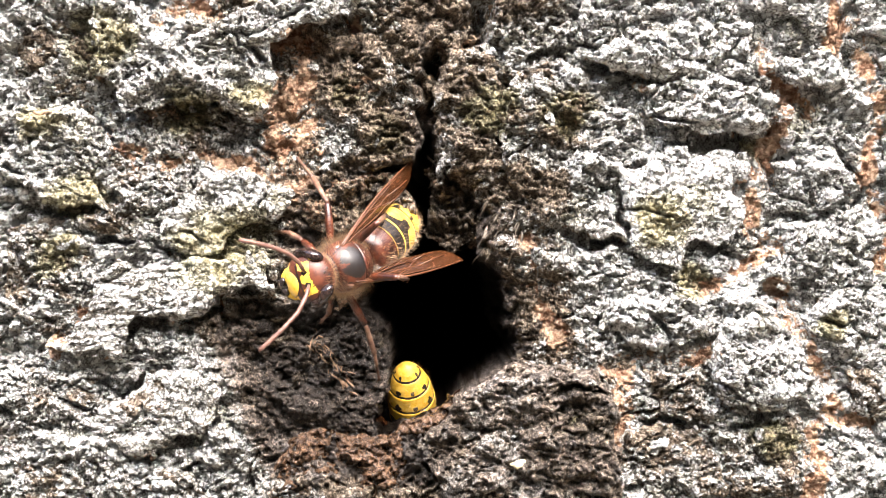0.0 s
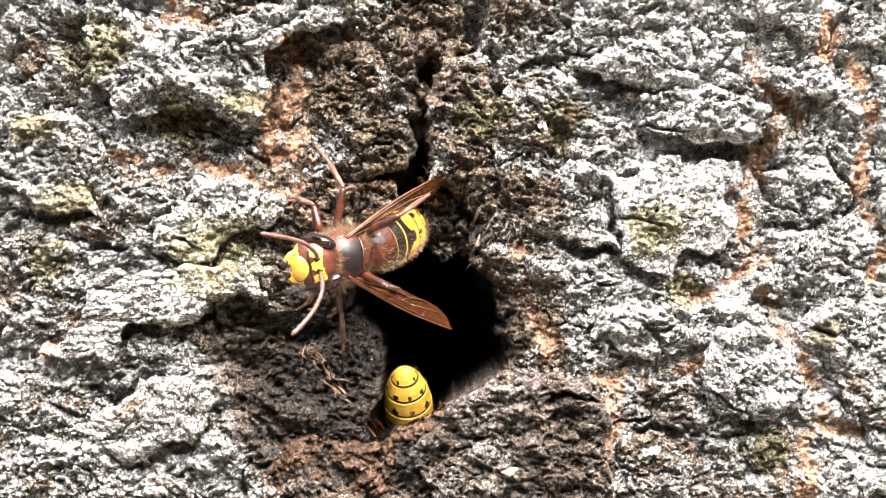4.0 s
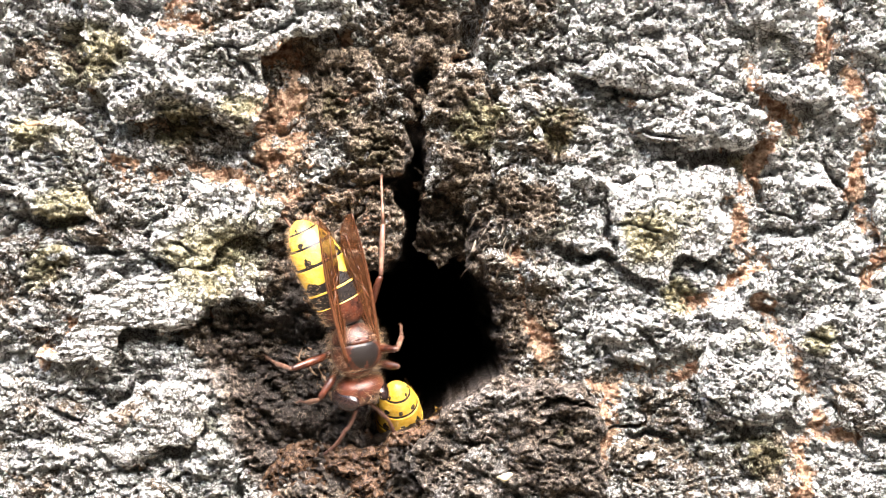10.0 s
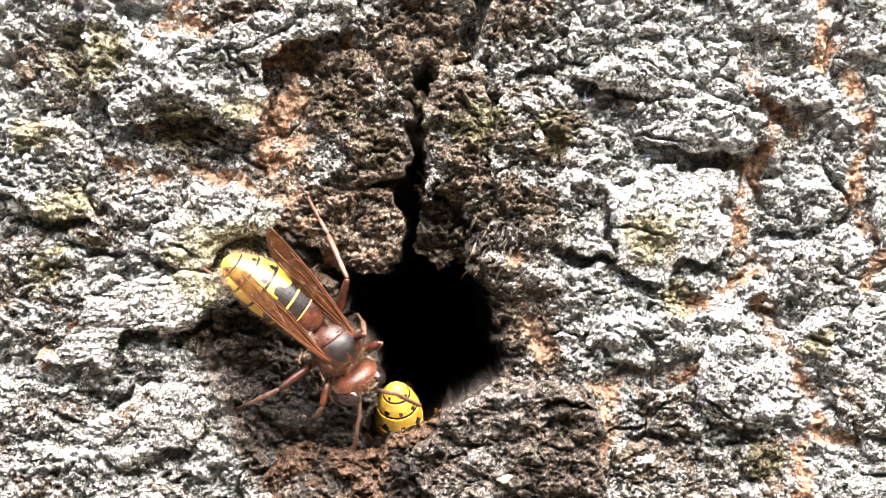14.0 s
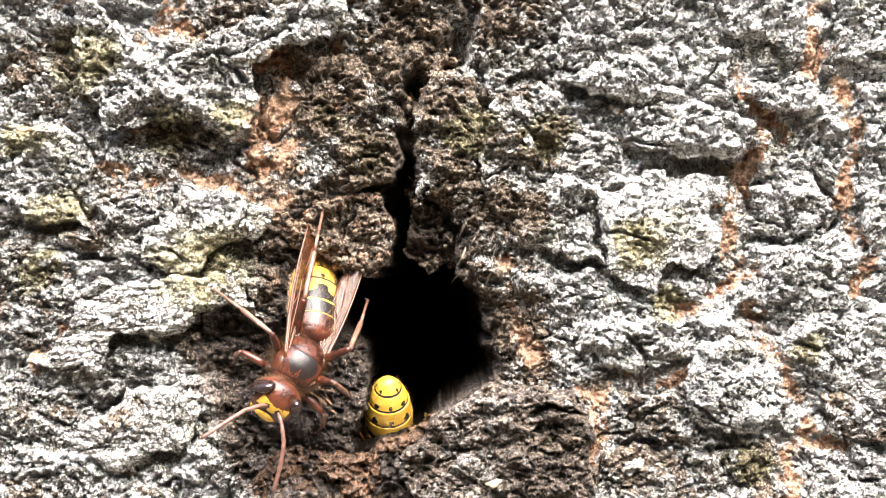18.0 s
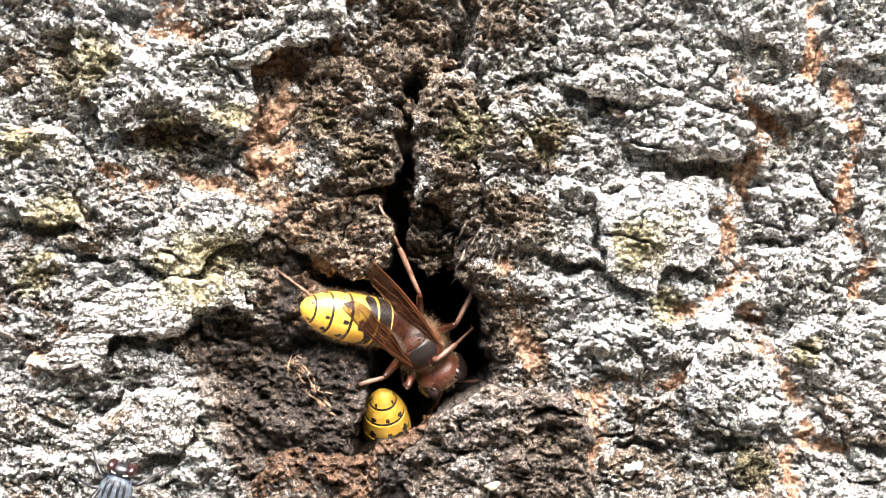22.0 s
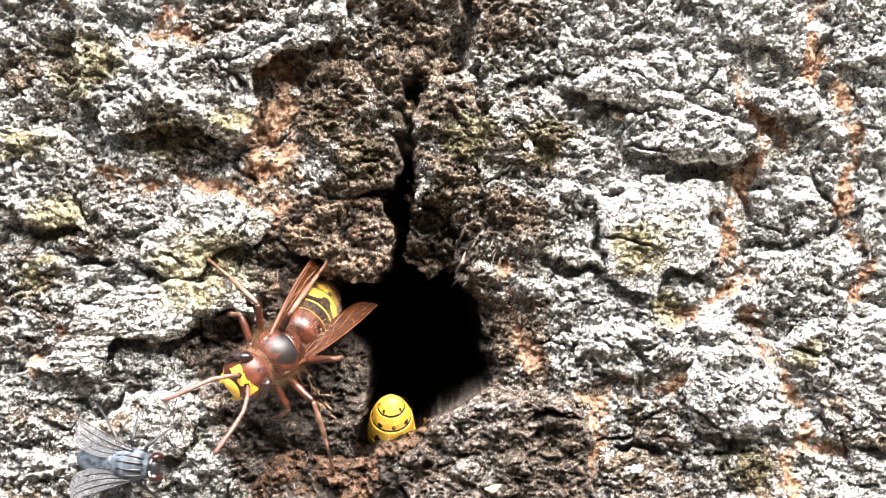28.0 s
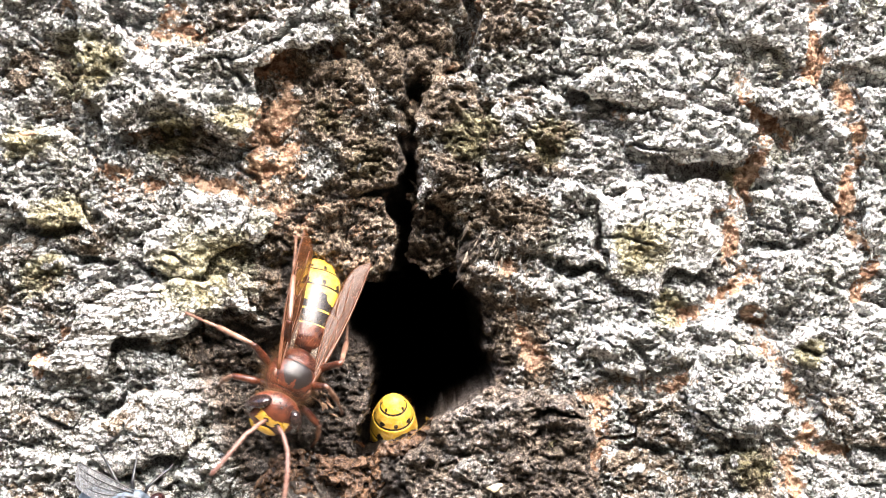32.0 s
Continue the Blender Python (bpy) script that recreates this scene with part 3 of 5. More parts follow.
bark_plate([(41.9, -16.3), (51.2, -15.7), (51.2, -22.5), (43.4, -21.3)], 1.8, 0.65)
bark_plate([(40.7, -24.1), (51.3, -22.9), (51.3, -30.3), (39.8, -30.3)], 1.4, 0.95)
bark_plate([(42.8, 29.2), (51.2, 29.2), (51.2, 19.3), (43.7, 20.5)], 1.8, 0.92)
bark_plate([(46.5, 18.0), (51.2, 18.6), (51.2, -2.4), (47.7, -0.6)], 1.8, 0.92)
bark_plate([(7.5, -2.1), (18.1, -2.1), (21.5, -6.2), (13.4, -11.1), (7.5, -9.0)], 1.0, 0.66, rough=1.0)
bark_plate([(13.3, -8.3), (21.4, -5.8), (28.8, -9.8), (28.2, -12.9), (19.5, -13.5), (15.2, -12.3)], 2.4, 0.95, over=1.0)
bark_plate([(26.4, -8.6), (31.9, -7.4), (34.1, -10.1), (28.8, -11.1)], 2.0, 0.75, over=1.0)
bark_plate([(28.4, -10.7), (33.5, -10.1), (36.5, -14.6), (37.9, -17.1), (34.7, -20.8), (28.6, -19.6), (25.5, -15.9)], 3.8, 1.1, rim=2.4, over=1.5, label="white block of bark with a dark undercut")
bark_plate([(19.9, -16.3), (27.6, -15.1), (28.2, -21.6), (21.1, -21.6)], 1.8, 0.72)
bark_plate([(28.5, -22.6), (37.3, -22.0), (37.3, -30.4), (28.5, -30.4)], 1.2, 0.62)
bark_plate([(-4.8, -22.5), (-1.0, -18.7), (4.1, -14.8), (13.3, -15.1), (17.1, -19.7), (16.4, -30.1), (-3.6, -30.1)], 2.6, 0.55, rim=1.3, rough=1.0, dry=0.7, wet=0.6, label="grey boulder-like scale of bark below the nest hole")
bark_plate([(17.5, -22.6), (27.7, -22.3), (28.3, -30.4), (16.8, -30.4)], 1.2, 0.66)


def build_far_trunk():
    """The rest of the trunk, round, tall and flaring to the ground, closed at the top."""
    rows = np.concatenate([np.linspace(-1310.0, -60.0, 130), np.linspace(-50.0, 50.0, 21), np.linspace(60.0, 4200.0, 320)])
    angle, height = np.meshgrid(np.linspace(-math.pi, math.pi, 280, endpoint=True), rows, indexing="ij")
    u = angle * ROUND
    seam = np.cos(angle) * ROUND
    h = -4.5 + 5.0 * np.clip(crumbs(np.sin(angle) * ROUND / 7 + 40 * np.cos(angle), height / 12 + 0 * seam, 31), -1.5, 1.2)
    h = h - 0.02 * np.maximum(height - 100, 0) + 170 * np.exp(-(height + 1310) / 190.0) * (1 + 0.35 * np.sin(5 * angle))
    h = np.where(height > 4190, -ROUND + 1.0, h)
    patch = (np.abs(u) < X1 + 10) & (height > Z0 - 10) & (height < Z1 + 10)
    h = np.where(patch, -14.0, h)
    hole = (np.abs(u) < X1 - 8) & (height > Z0 + 6) & (height < Z1 - 6)
    co = np.stack([(ROUND + h) * np.sin(angle), ROUND - (ROUND + h) * np.cos(angle), height], -1)[~hole] * MM
    one = np.ones(int((~hole).sum()))
    mesh_of("far_bark", co, grid_quads(~hole), {"lichen": 0.7 * one, "fresh": 0 * one, "damp_shade": 0 * one, "moss": 0.2 * one}, BARK, trunk)


build_far_trunk()


def lattice():
    """The bark's height on a coarse lattice, for what lies or stands on it."""
    gx, gz = np.meshgrid(np.arange(-53.0, 53.1, 0.6), np.arange(-31.5, 31.6, 0.6), indexing="ij")
    h = base_height(gx, gz)
    for p in PLATES:
        xs, zs = [a for a, _ in p[0]], [b for _, b in p[0]]
        near = (gx > min(xs) - 3) & (gx < max(xs) + 3) & (gz > min(zs) - 3) & (gz < max(zs) + 3)
        d, top, _ = plate_height(gx[near], gz[near], p)
        h[near] = np.where(d > 0, np.maximum(h[near], top), h[near])
    return h


RELIEF = lattice()


def bark_at(x, z):
    i = int(min(max(round((x + 53) / 0.6), 0), RELIEF.shape[0] - 1))
    j = int(min(max(round((z + 31.5) / 0.6), 0), RELIEF.shape[1] - 1))
    return max(float(RELIEF[i, j]), -12.0)


def flake_mesh(seed, lichen, damp_shade):
    """A curled, ragged chip of bark about 2 mm across."""
    rng = random.Random(seed)
    n, verts, quads = 14, [], []
    radii = [0.35 + 0.65 * rng.random() for _ in range(n)]
    for ring in (0.0, 0.45, 0.8, 1.0, 0.96):
        for k in range(n):
            a = 2 * math.pi * k / n
            rr = max(ring, 0.02) * (0.6 * radii[k] + 0.4 * radii[(k + 1) % n])
            x, z = 1.25 * rr * math.cos(a), 0.8 * rr * math.sin(a)
            lift = 0.22 * x + 0.12 * math.sin(3 * a + seed) * ring + 0.18 * rng.random() * ring
            verts.append((x, -lift - (0.35 - 0.2 * ring if len(verts) < 4 * n else -0.45), z))
    for i in range(4):
        for k in range(n):
            a, b = i * n + k, i * n + (k + 1) % n
            quads.append((a, b, b + n, a + n))
    co = np.array(verts) * MM
    me_ob = mesh_of("bark_flake", co, np.array(quads), {"lichen": np.full(len(co), lichen), "fresh": np.zeros(len(co)), "damp_shade": np.full(len(co), damp_shade), "moss": np.zeros(len(co)), "grain": np.zeros(len(co))}, BARK, trunk)
    return me_ob


def scatter_flakes(count=190):
    """Loose chips that stand off the bark, thickest on the pale scales."""
    rng = random.Random(77)
    pale = [flake_mesh(k, 0.95, 0.0) for k in range(6)]
    dark = [flake_mesh(20 + k, 0.2, 0.8) for k in range(4)]
    used = {}
    placed = 0
    while placed < count:
        x, z = rng.uniform(-50, 50), rng.uniform(-29, 29)
        h = bark_at(x, z)
        if h < -9 or (1.5 < x < 8 and -19 < z < 1) or (-12 < x < -1 and -25 < z < -13) or (-22 < x < -9 and -24 < z < -2 and rng.random() < 0.5):
            continue
        wet = float(zones(np.array([x]), np.array([z]))[1][0]) > 0.4
        source = rng.choice(dark if wet else pale)
        ob = source if source.name not in used else source.copy()
        if source.name in used:
            scene.collection.objects.link(ob)
        used[source.name] = 1
        size = rng.uniform(0.4, 0.95) * (0.7 if wet else 1.0)
        ob.matrix_basis = pose(x * MM, (-h + 0.05) * MM, z * MM, rng.uniform(-25, 25), rng.uniform(0, 360), rng.uniform(-25, 25)) @ Matrix.Scale(size, 4)
        placed += 1


scatter_flakes()
ground_me = bpy.data.meshes.new("ground")
ground_me.from_pydata([(-900, -900, -1.3), (900, -900, -1.3), (900, 900, -1.3), (-900, 900, -1.3)], [], [(0, 1, 2, 3)])
ground_me.materials.append(EARTH)
tagged(new("ground", ground_me), "brown leaf litter round the tree", "ground", kind="structure")

LIGHT_BLOCK = plain("dark_green_light_block", (0.010, 0.018, 0.006), (0.05, 0.075, 0.022), 3, 0.9, 0.6, dist=0.2)


def woodland():
    """An added ring of woods, never in view, that keeps low sky light off the trunk."""
    n, m = 180, 14
    a, v = np.meshgrid(np.linspace(0, 2 * math.pi, n), np.linspace(0, 1, m), indexing="ij")
    x, y = np.cos(a), np.sin(a)
    top = 9.5 + 2.2 * fbm(x * 6, y * 6, 1.0, 301, 4)
    far = 15.0 + 1.3 * fbm(x * 9, y * 9 + v * 5, 1.0, 305, 3) - 1.5 * np.sin(math.pi * v)
    co = np.stack([far * x, far * y, -1.3 + top * v], -1).reshape(-1, 3)
    wood = mesh_of("backdrop", co, grid_quads(np.ones(a.shape, bool)), {}, LIGHT_BLOCK)
    tagged(wood, "added unseen dark green ring of woods that blocks low light", "woodland", kind="structure")


woodland()


STRAW = plain("dry_straw_fibre", (0.15, 0.085, 0.05), (0.38, 0.25, 0.16), 1500, 0.6)
SPLINTER = plain("grey_weathered_splinter", (0.07, 0.055, 0.042), (0.26, 0.22, 0.18), 1500, 0.85)
SEED = plain("cream_seed_husk", (0.60, 0.50, 0.30), (0.80, 0.72, 0.50), 1500, 0.5)


def strand(name, line, thick, material):
    """A thin fibre lying over the bark along a line of the plan."""
    rng = random.Random(int(line[0][0] * 31 + line[0][1] * 17))
    pts = []
    for (ax, az), (bx, bz) in zip(line, line[1:]):
        for u in (0.0, 0.25, 0.5, 0.75):
            x, z = ax + (bx - ax) * u + rng.uniform(-0.15, 0.15), az + (bz - az) * u + rng.uniform(-0.15, 0.15)
            pts.append(Vector((x, -bark_at(x, z) - thick * 1.2 - rng.uniform(0.0, 0.25), z)))
    verts, quads = [], []
    for i, p in enumerate(pts):
        d = (pts[min(i + 1, len(pts) - 1)] - pts[max(i - 1, 0)]).normalized()
        a = d.cross(Vector((0, 1, 0))).normalized()
        b = a.cross(d)
        w = thick * (1 - 0.7 * abs(2 * i / (len(pts) - 1) - 1) ** 2)
        verts += [tuple((p + w * (math.cos(k * math.pi / 3) * a + 0.7 * math.sin(k * math.pi / 3) * b)) * MM) for k in range(6)]
    for i in range(len(pts) - 1):
        quads += [(i * 6 + k, i * 6 + (k + 1) % 6, i * 6 + 6 + (k + 1) % 6, i * 6 + 6 + k) for k in range(6)]
    return mesh_of(name, np.array(verts), np.array(quads), {}, material, trunk)


def litter():
    rng = random.Random(3)
    # a band of torn straw-coloured fibres beside the hole
    for k in range(46):
        u = rng.random()
        x, z = -17.5 + 4.5 * u + rng.gauss(0, 0.5), -12.0 - 6.0 * u + rng.gauss(0, 0.5)
        a, n = rng.gauss(-0.95, 0.45), rng.uniform(0.7, 2.4)
        strand("wood_fibre", [(x, z), (x + n * math.cos(a), z + n * math.sin(a))], rng.uniform(0.05, 0.12), STRAW)
    # splinters hanging from the rim of the hole
    for k in range(18):
        x, z = rng.uniform(2.2, 6.5), rng.uniform(-3.5, 4.5)
        a, n = math.radians(-112 + rng.gauss(0, 12)), rng.uniform(1.6, 4.0)
        strand("bark_splinter", [(x, z), (x + n * math.cos(a), z + n * math.sin(a))], rng.uniform(0.07, 0.16), SPLINTER)
    # pale hairs of the inner bark along the fissures
    for width, line in CRACKS[:14]:
        for _ in range(4):
            i = rng.randrange(len(line) - 1)
            u = rng.random()
            x = line[i][0] + (line[i + 1][0] - line[i][0]) * u + rng.gauss(0, 0.5)
            z = line[i][1] + (line[i + 1][1] - line[i][1]) * u + rng.gauss(0, 0.5)
            a, n = rng.uniform(0, 6.28), rng.uniform(0.6, 1.5)
            strand("wood_fibre", [(x, z), (x + n * math.cos(a), z + n * math.sin(a))], rng.uniform(0.05, 0.11), STRAW)
    tagged(strand("wood_fibre", [(-47.5, 13.0), (-46.0, 13.1), (-44.2, 12.6)], 0.32, STRAW), "curled brown bud scale")
    tagged(strand("seed_husk", [(4.6, -26.0), (5.5, -25.8), (6.3, -25.6)], 0.42, SEED), "small cream seed husk")


litter()


# ---- insects: local x forward, y to the left, z up from the back; millimetres ----
def chitin(name, base, second, rough=0.3, hair=0.0):
    n = Nodes(name)
    f = n.noise(900, 4, 0.6)
    pores = n.noise(5200, 3, 0.6)
    n.set(Base_Color=n.mix(n.span(f, 0.35, 0.7), base, second), Roughness=n.span(pores, 0.3, 0.7, rough - 0.06, rough + 0.12),
          Normal=n.bump(pores, 0.25, 0.00006))
    n.out.inputs["Coat Weight"].default_value = 0.15
    return n.mat


def banded(name, rough):
    """Yellow with black marks and rust, given by the marks on each piece."""
    n = Nodes(name)
    f, pores = n.noise(1300, 4, 0.6), n.noise(6000, 3, 0.6)
    col = n.mix(n.span(f, 0.3, 0.7), (0.68, 0.385, 0.03), (0.78, 0.51, 0.095))
    col = n.mix(n.span(n.attr("rust"), 0.4, 0.6), col, n.mix(n.span(n.noise(420, 4, 0.7), 0.38, 0.6), (0.022, 0.006, 0.0035), (0.105, 0.028, 0.013)))
    col = n.mix(n.span(n.attr("dark"), 0.4, 0.6), col, (0.012, 0.009, 0.008))
    n.set(Base_Color=col, Roughness=n.span(pores, 0.3, 0.7, rough - 0.08, rough + 0.12), Normal=n.bump(pores, 0.5, 0.00008))
    n.out.inputs["Coat Weight"].default_value = 0.1 if rough < 0.34 else 0.0
    return n.mat


def film(name, tint, alpha):
    n = Nodes(name)
    f = n.noise(700, 4, 0.6)
    n.set(Base_Color=n.mix(f, tint, tuple(c * 0.5 for c in tint)), Roughness=0.3, Alpha=n.span(f, 0.3, 0.7, alpha - 0.12, alpha + 0.12))
    n.out.inputs["Specular IOR Level"].default_value = 0.3
    return n.mat


ABDOMEN, PATTERNED = banded("yellow_and_black_abdomen", 0.32), banded("rust_and_black_thorax", 0.36)
RUST = chitin("rust_red_chitin", (0.022, 0.006, 0.003), (0.095, 0.026, 0.012), 0.30)
BLACK = chitin("black_chitin", (0.012, 0.010, 0.010), (0.03, 0.02, 0.018), 0.25)
YELLOW = chitin("yellow_chitin", (0.58, 0.34, 0.025), (0.72, 0.48, 0.07))
TAN = chitin("tan_leg_chitin", (0.10, 0.044, 0.028), (0.25, 0.145, 0.10), 0.40)
AMBER = chitin("dull_antenna_chitin", (0.10, 0.046, 0.034), (0.19, 0.10, 0.075), 0.45)
EYE = plain("dark_brown_compound_eye", (0.012, 0.008, 0.008), (0.03, 0.017, 0.014), 4000, 0.12)
WING = film("smoky_amber_wing", (0.075, 0.026, 0.009), 0.6)
HIND_WING = film("clear_pale_hind_wing", (0.30, 0.24, 0.19), 0.4)
VEIN = plain("brown_wing_vein", (0.06, 0.02, 0.008), (0.12, 0.045, 0.02), 2000, 0.3)
HAIR = plain("pale_golden_hair", (0.26, 0.15, 0.08), (0.46, 0.32, 0.19), 3000, 0.6)
FLY_GREY = plain("blue_grey_dusted_fly_back", (0.012, 0.017, 0.024), (0.11, 0.14, 0.17), 1100, 0.55, 0.4, spec=0.3)
FLY_DARK = plain("black_fly_chitin", (0.006, 0.006, 0.007), (0.02, 0.02, 0.023), 2500, 0.3)
FLY_EYE = plain("maroon_fly_eye", (0.016, 0.006, 0.006), (0.03, 0.011, 0.010), 4000, 0.2)
FLY_RIM = plain("silver_eye_rim", (0.5, 0.5, 0.48), (0.7, 0.7, 0.68), 3000, 0.5)
FLY_WING = film("clear_grey_wing", (0.20, 0.21, 0.225), 0.5)


def part(name, verts, quads, material, parent, label="", at=None, attrs=None):
    """Links one mesh, given in millimetres, as a part of its thing."""
    me = bpy.data.meshes.new(name)
    me.from_pydata([(a * MM, b * MM, c * MM) for a, b, c in verts], [], quads)
    me.polygons.foreach_set("use_smooth", np.ones(len(me.polygons), bool))
    for k, v in (attrs or {}).items():
        me.attributes.new(k, "FLOAT", "POINT").data.foreach_set("value", v)
    me.materials.append(material)
    ob = new(name, me)
    ob.parent = parent
    if at is not None:
        ob.matrix_basis = at
    if label:
        ob["label"] = label
    return ob


def loft(rings, around=20, caps=True):
    """Skin over elliptical rings (x, y, z, ry, rz) that stand square to x."""
    v, q = [], []
    for x, y, z, ry, rz in rings:
        v += [(x, y + ry * math.sin(2 * math.pi * k / around), z + rz * math.cos(2 * math.pi * k / around)) for k in range(around)]
    for i in range(len(rings) - 1):
        for k in range(around):
            a, b = i * around + k, i * around + (k + 1) % around
            q.append((a, a + around, b + around, b))
    if caps:
        q += [tuple(range(around)), tuple(reversed(range(len(v) - around, len(v))))]
    return v, q


def tube(line, radii, around=8):
    """A round rod along a line of points."""
    v, q = [], []
    pts = [Vector(p) for p in line]
    up = Vector((0.13, 0.31, 0.94))
    for i, p in enumerate(pts):
        d = (pts[min(i + 1, len(pts) - 1)] - pts[max(i - 1, 0)]).normalized()
        s = d.cross(up).normalized()
        w = s.cross(d)
        v += [tuple(p + radii[i] * (math.cos(2 * math.pi * k / around) * s + math.sin(2 * math.pi * k / around) * w)) for k in range(around)]
    for i in range(len(pts) - 1):
        for k in range(around):
            a, b = i * around + k, i * around + (k + 1) % around
            q.append((a, b, b + around, a + around))
    q += [tuple(reversed(range(around))), tuple(range(len(v) - around, len(v)))]
    return v, q


def egg(cx, cy, cz, rx, ry, rz, n=10, around=18):
    rings = []
    for i in range(n + 1):
        a = math.pi * i / n
        rings.append((cx - rx * math.cos(a), cy, cz, max(ry * math.sin(a), 0.004), max(rz * math.sin(a), 0.004)))
    return loft(rings, around)


def joined(*pieces):
    v, q = [], []
    for a, b in pieces:
        q += [tuple(i + len(v) for i in f) for f in b]
        v += list(a)
    return v, q


def eased(x, knots):
    return float(np.interp(x, [k[0] for k in knots], [k[1] for k in knots]))


GASTER = [(0, 0.5), (0.12, 1.1), (0.35, 1.75), (0.75, 2.15), (1.4, 2.45), (2.5, 2.62), (4.4, 2.75), (6.4, 2.78), (8.1, 2.68), (9.4, 2.42), (10.5, 2.05), (11.3, 1.62), (12.0, 1.15), (12.35, 0.7), (12.6, 0.05)]
RINGS = [0.0, 2.9, 4.7, 7.5, 9.6, 11.3, 12.6]


def marks(i, s, a):
    """Black and rust on ring i, at s along it (0 front, 1 rear) and the angle a from the middle of the back."""
    dark = rust = 0.0
    if i == 0:
        rust = 1.0 if s < 0.96 else 0.0
    elif i == 1:
        dark = 1.0 if s < 0.88 else 0.0
    elif i == 2:
        edge = 0.50 + 0.12 * math.cos(a * 5.2) + (0.16 if abs(a) < 0.22 else 0) - 0.10 * min(abs(a), 1.5)
        dark = 1.0 if s < edge else 0.0
    else:
        dark = 1.0 if s < 0.17 else 0.0
        width = 0.15 if i < 5 else 0.11
        for centre, size in ((0.0, 0.85), (0.8, 1.15), (-0.8, 1.15), (1.7, 1.0), (-1.7, 1.0)):
            u = (a - centre) / (width * size)
            stem = abs(u) < 0.35 and s < 0.3
            tri = abs(u) < 1.0 - (s - 0.12) * 1.6 if centre and 0.12 < s < 0.62 and i == 3 else False
            knob = (u * u + ((s - 0.33) / 0.16) ** 2) < 1.0
            if (stem or knob or tri) and i < 5 + (centre != 0):
                dark = 1.0
    return dark, rust


def gaster(hornet):
    """Abdomen of six overlapping rings, pointing back from the waist."""
    whole = None
    around, n = 96, 22
    for i in range(6):
        s0, s1 = RINGS[i], RINGS[i + 1]
        v, q, dark, rust = [], [], [], []
        for k in range(n + 2):
            f = min(k / n, 1.0)
            s = s0 + (s1 - s0) * f
            r = eased(s, GASTER) * (1.0 + (0.035 * f if i < 5 else 0.0))
            if k == n + 1:
                r *= 0.93
            sag = -0.010 * s * s
            for j in range(around):
                a = 2 * math.pi * j / around
                a = a - 2 * math.pi if a > math.pi else a
                v.append((-s, r * math.sin(a), sag + 0.92 * r * math.cos(a)))
                d, u = marks(i, f, a)
                dark.append(d)
                rust.append(u)
        for k in range(n + 1):
            for j in range(around):
                a, b = k * around + j, k * around + (j + 1) % around
                q.append((a, b, b + around, a + around))
        name = "abdomen" if i == 0 else "abdomen_ring"
        ob = part(name, v, q, ABDOMEN, whole or hornet, ("rust-red first ring", "black ring with a pale rim", "black and yellow ring", "", "", "")[i],
                  attrs={"dark": dark, "rust": rust})
        whole = whole or ob
    fuzz = []
    quads = []
    rng = random.Random(5)
    for _ in range(1500):
        s, a = rng.uniform(0.6, 12.2), rng.uniform(-2.2, 2.2)
        r = eased(s, GASTER)
        root = Vector((-s, r * math.sin(a), -0.010 * s * s + 0.92 * r * math.cos(a)))
        out = Vector((-0.55 + rng.uniform(-0.3, 0.3), math.sin(a) + rng.uniform(-0.2, 0.2), math.cos(a))).normalized()
        tip = root + out * rng.uniform(0.35, 0.75)
        side = out.cross(Vector((0.3, 0.2, 1))).normalized() * 0.017
        k = len(fuzz)
        fuzz += [tuple(root - side), tuple(root + side), tuple(tip)]
        quads.append((k, k + 1, k + 2))
    tagged(part("hair", fuzz, quads, HAIR, whole, "fine golden hair"), kind="stuff")
    return whole


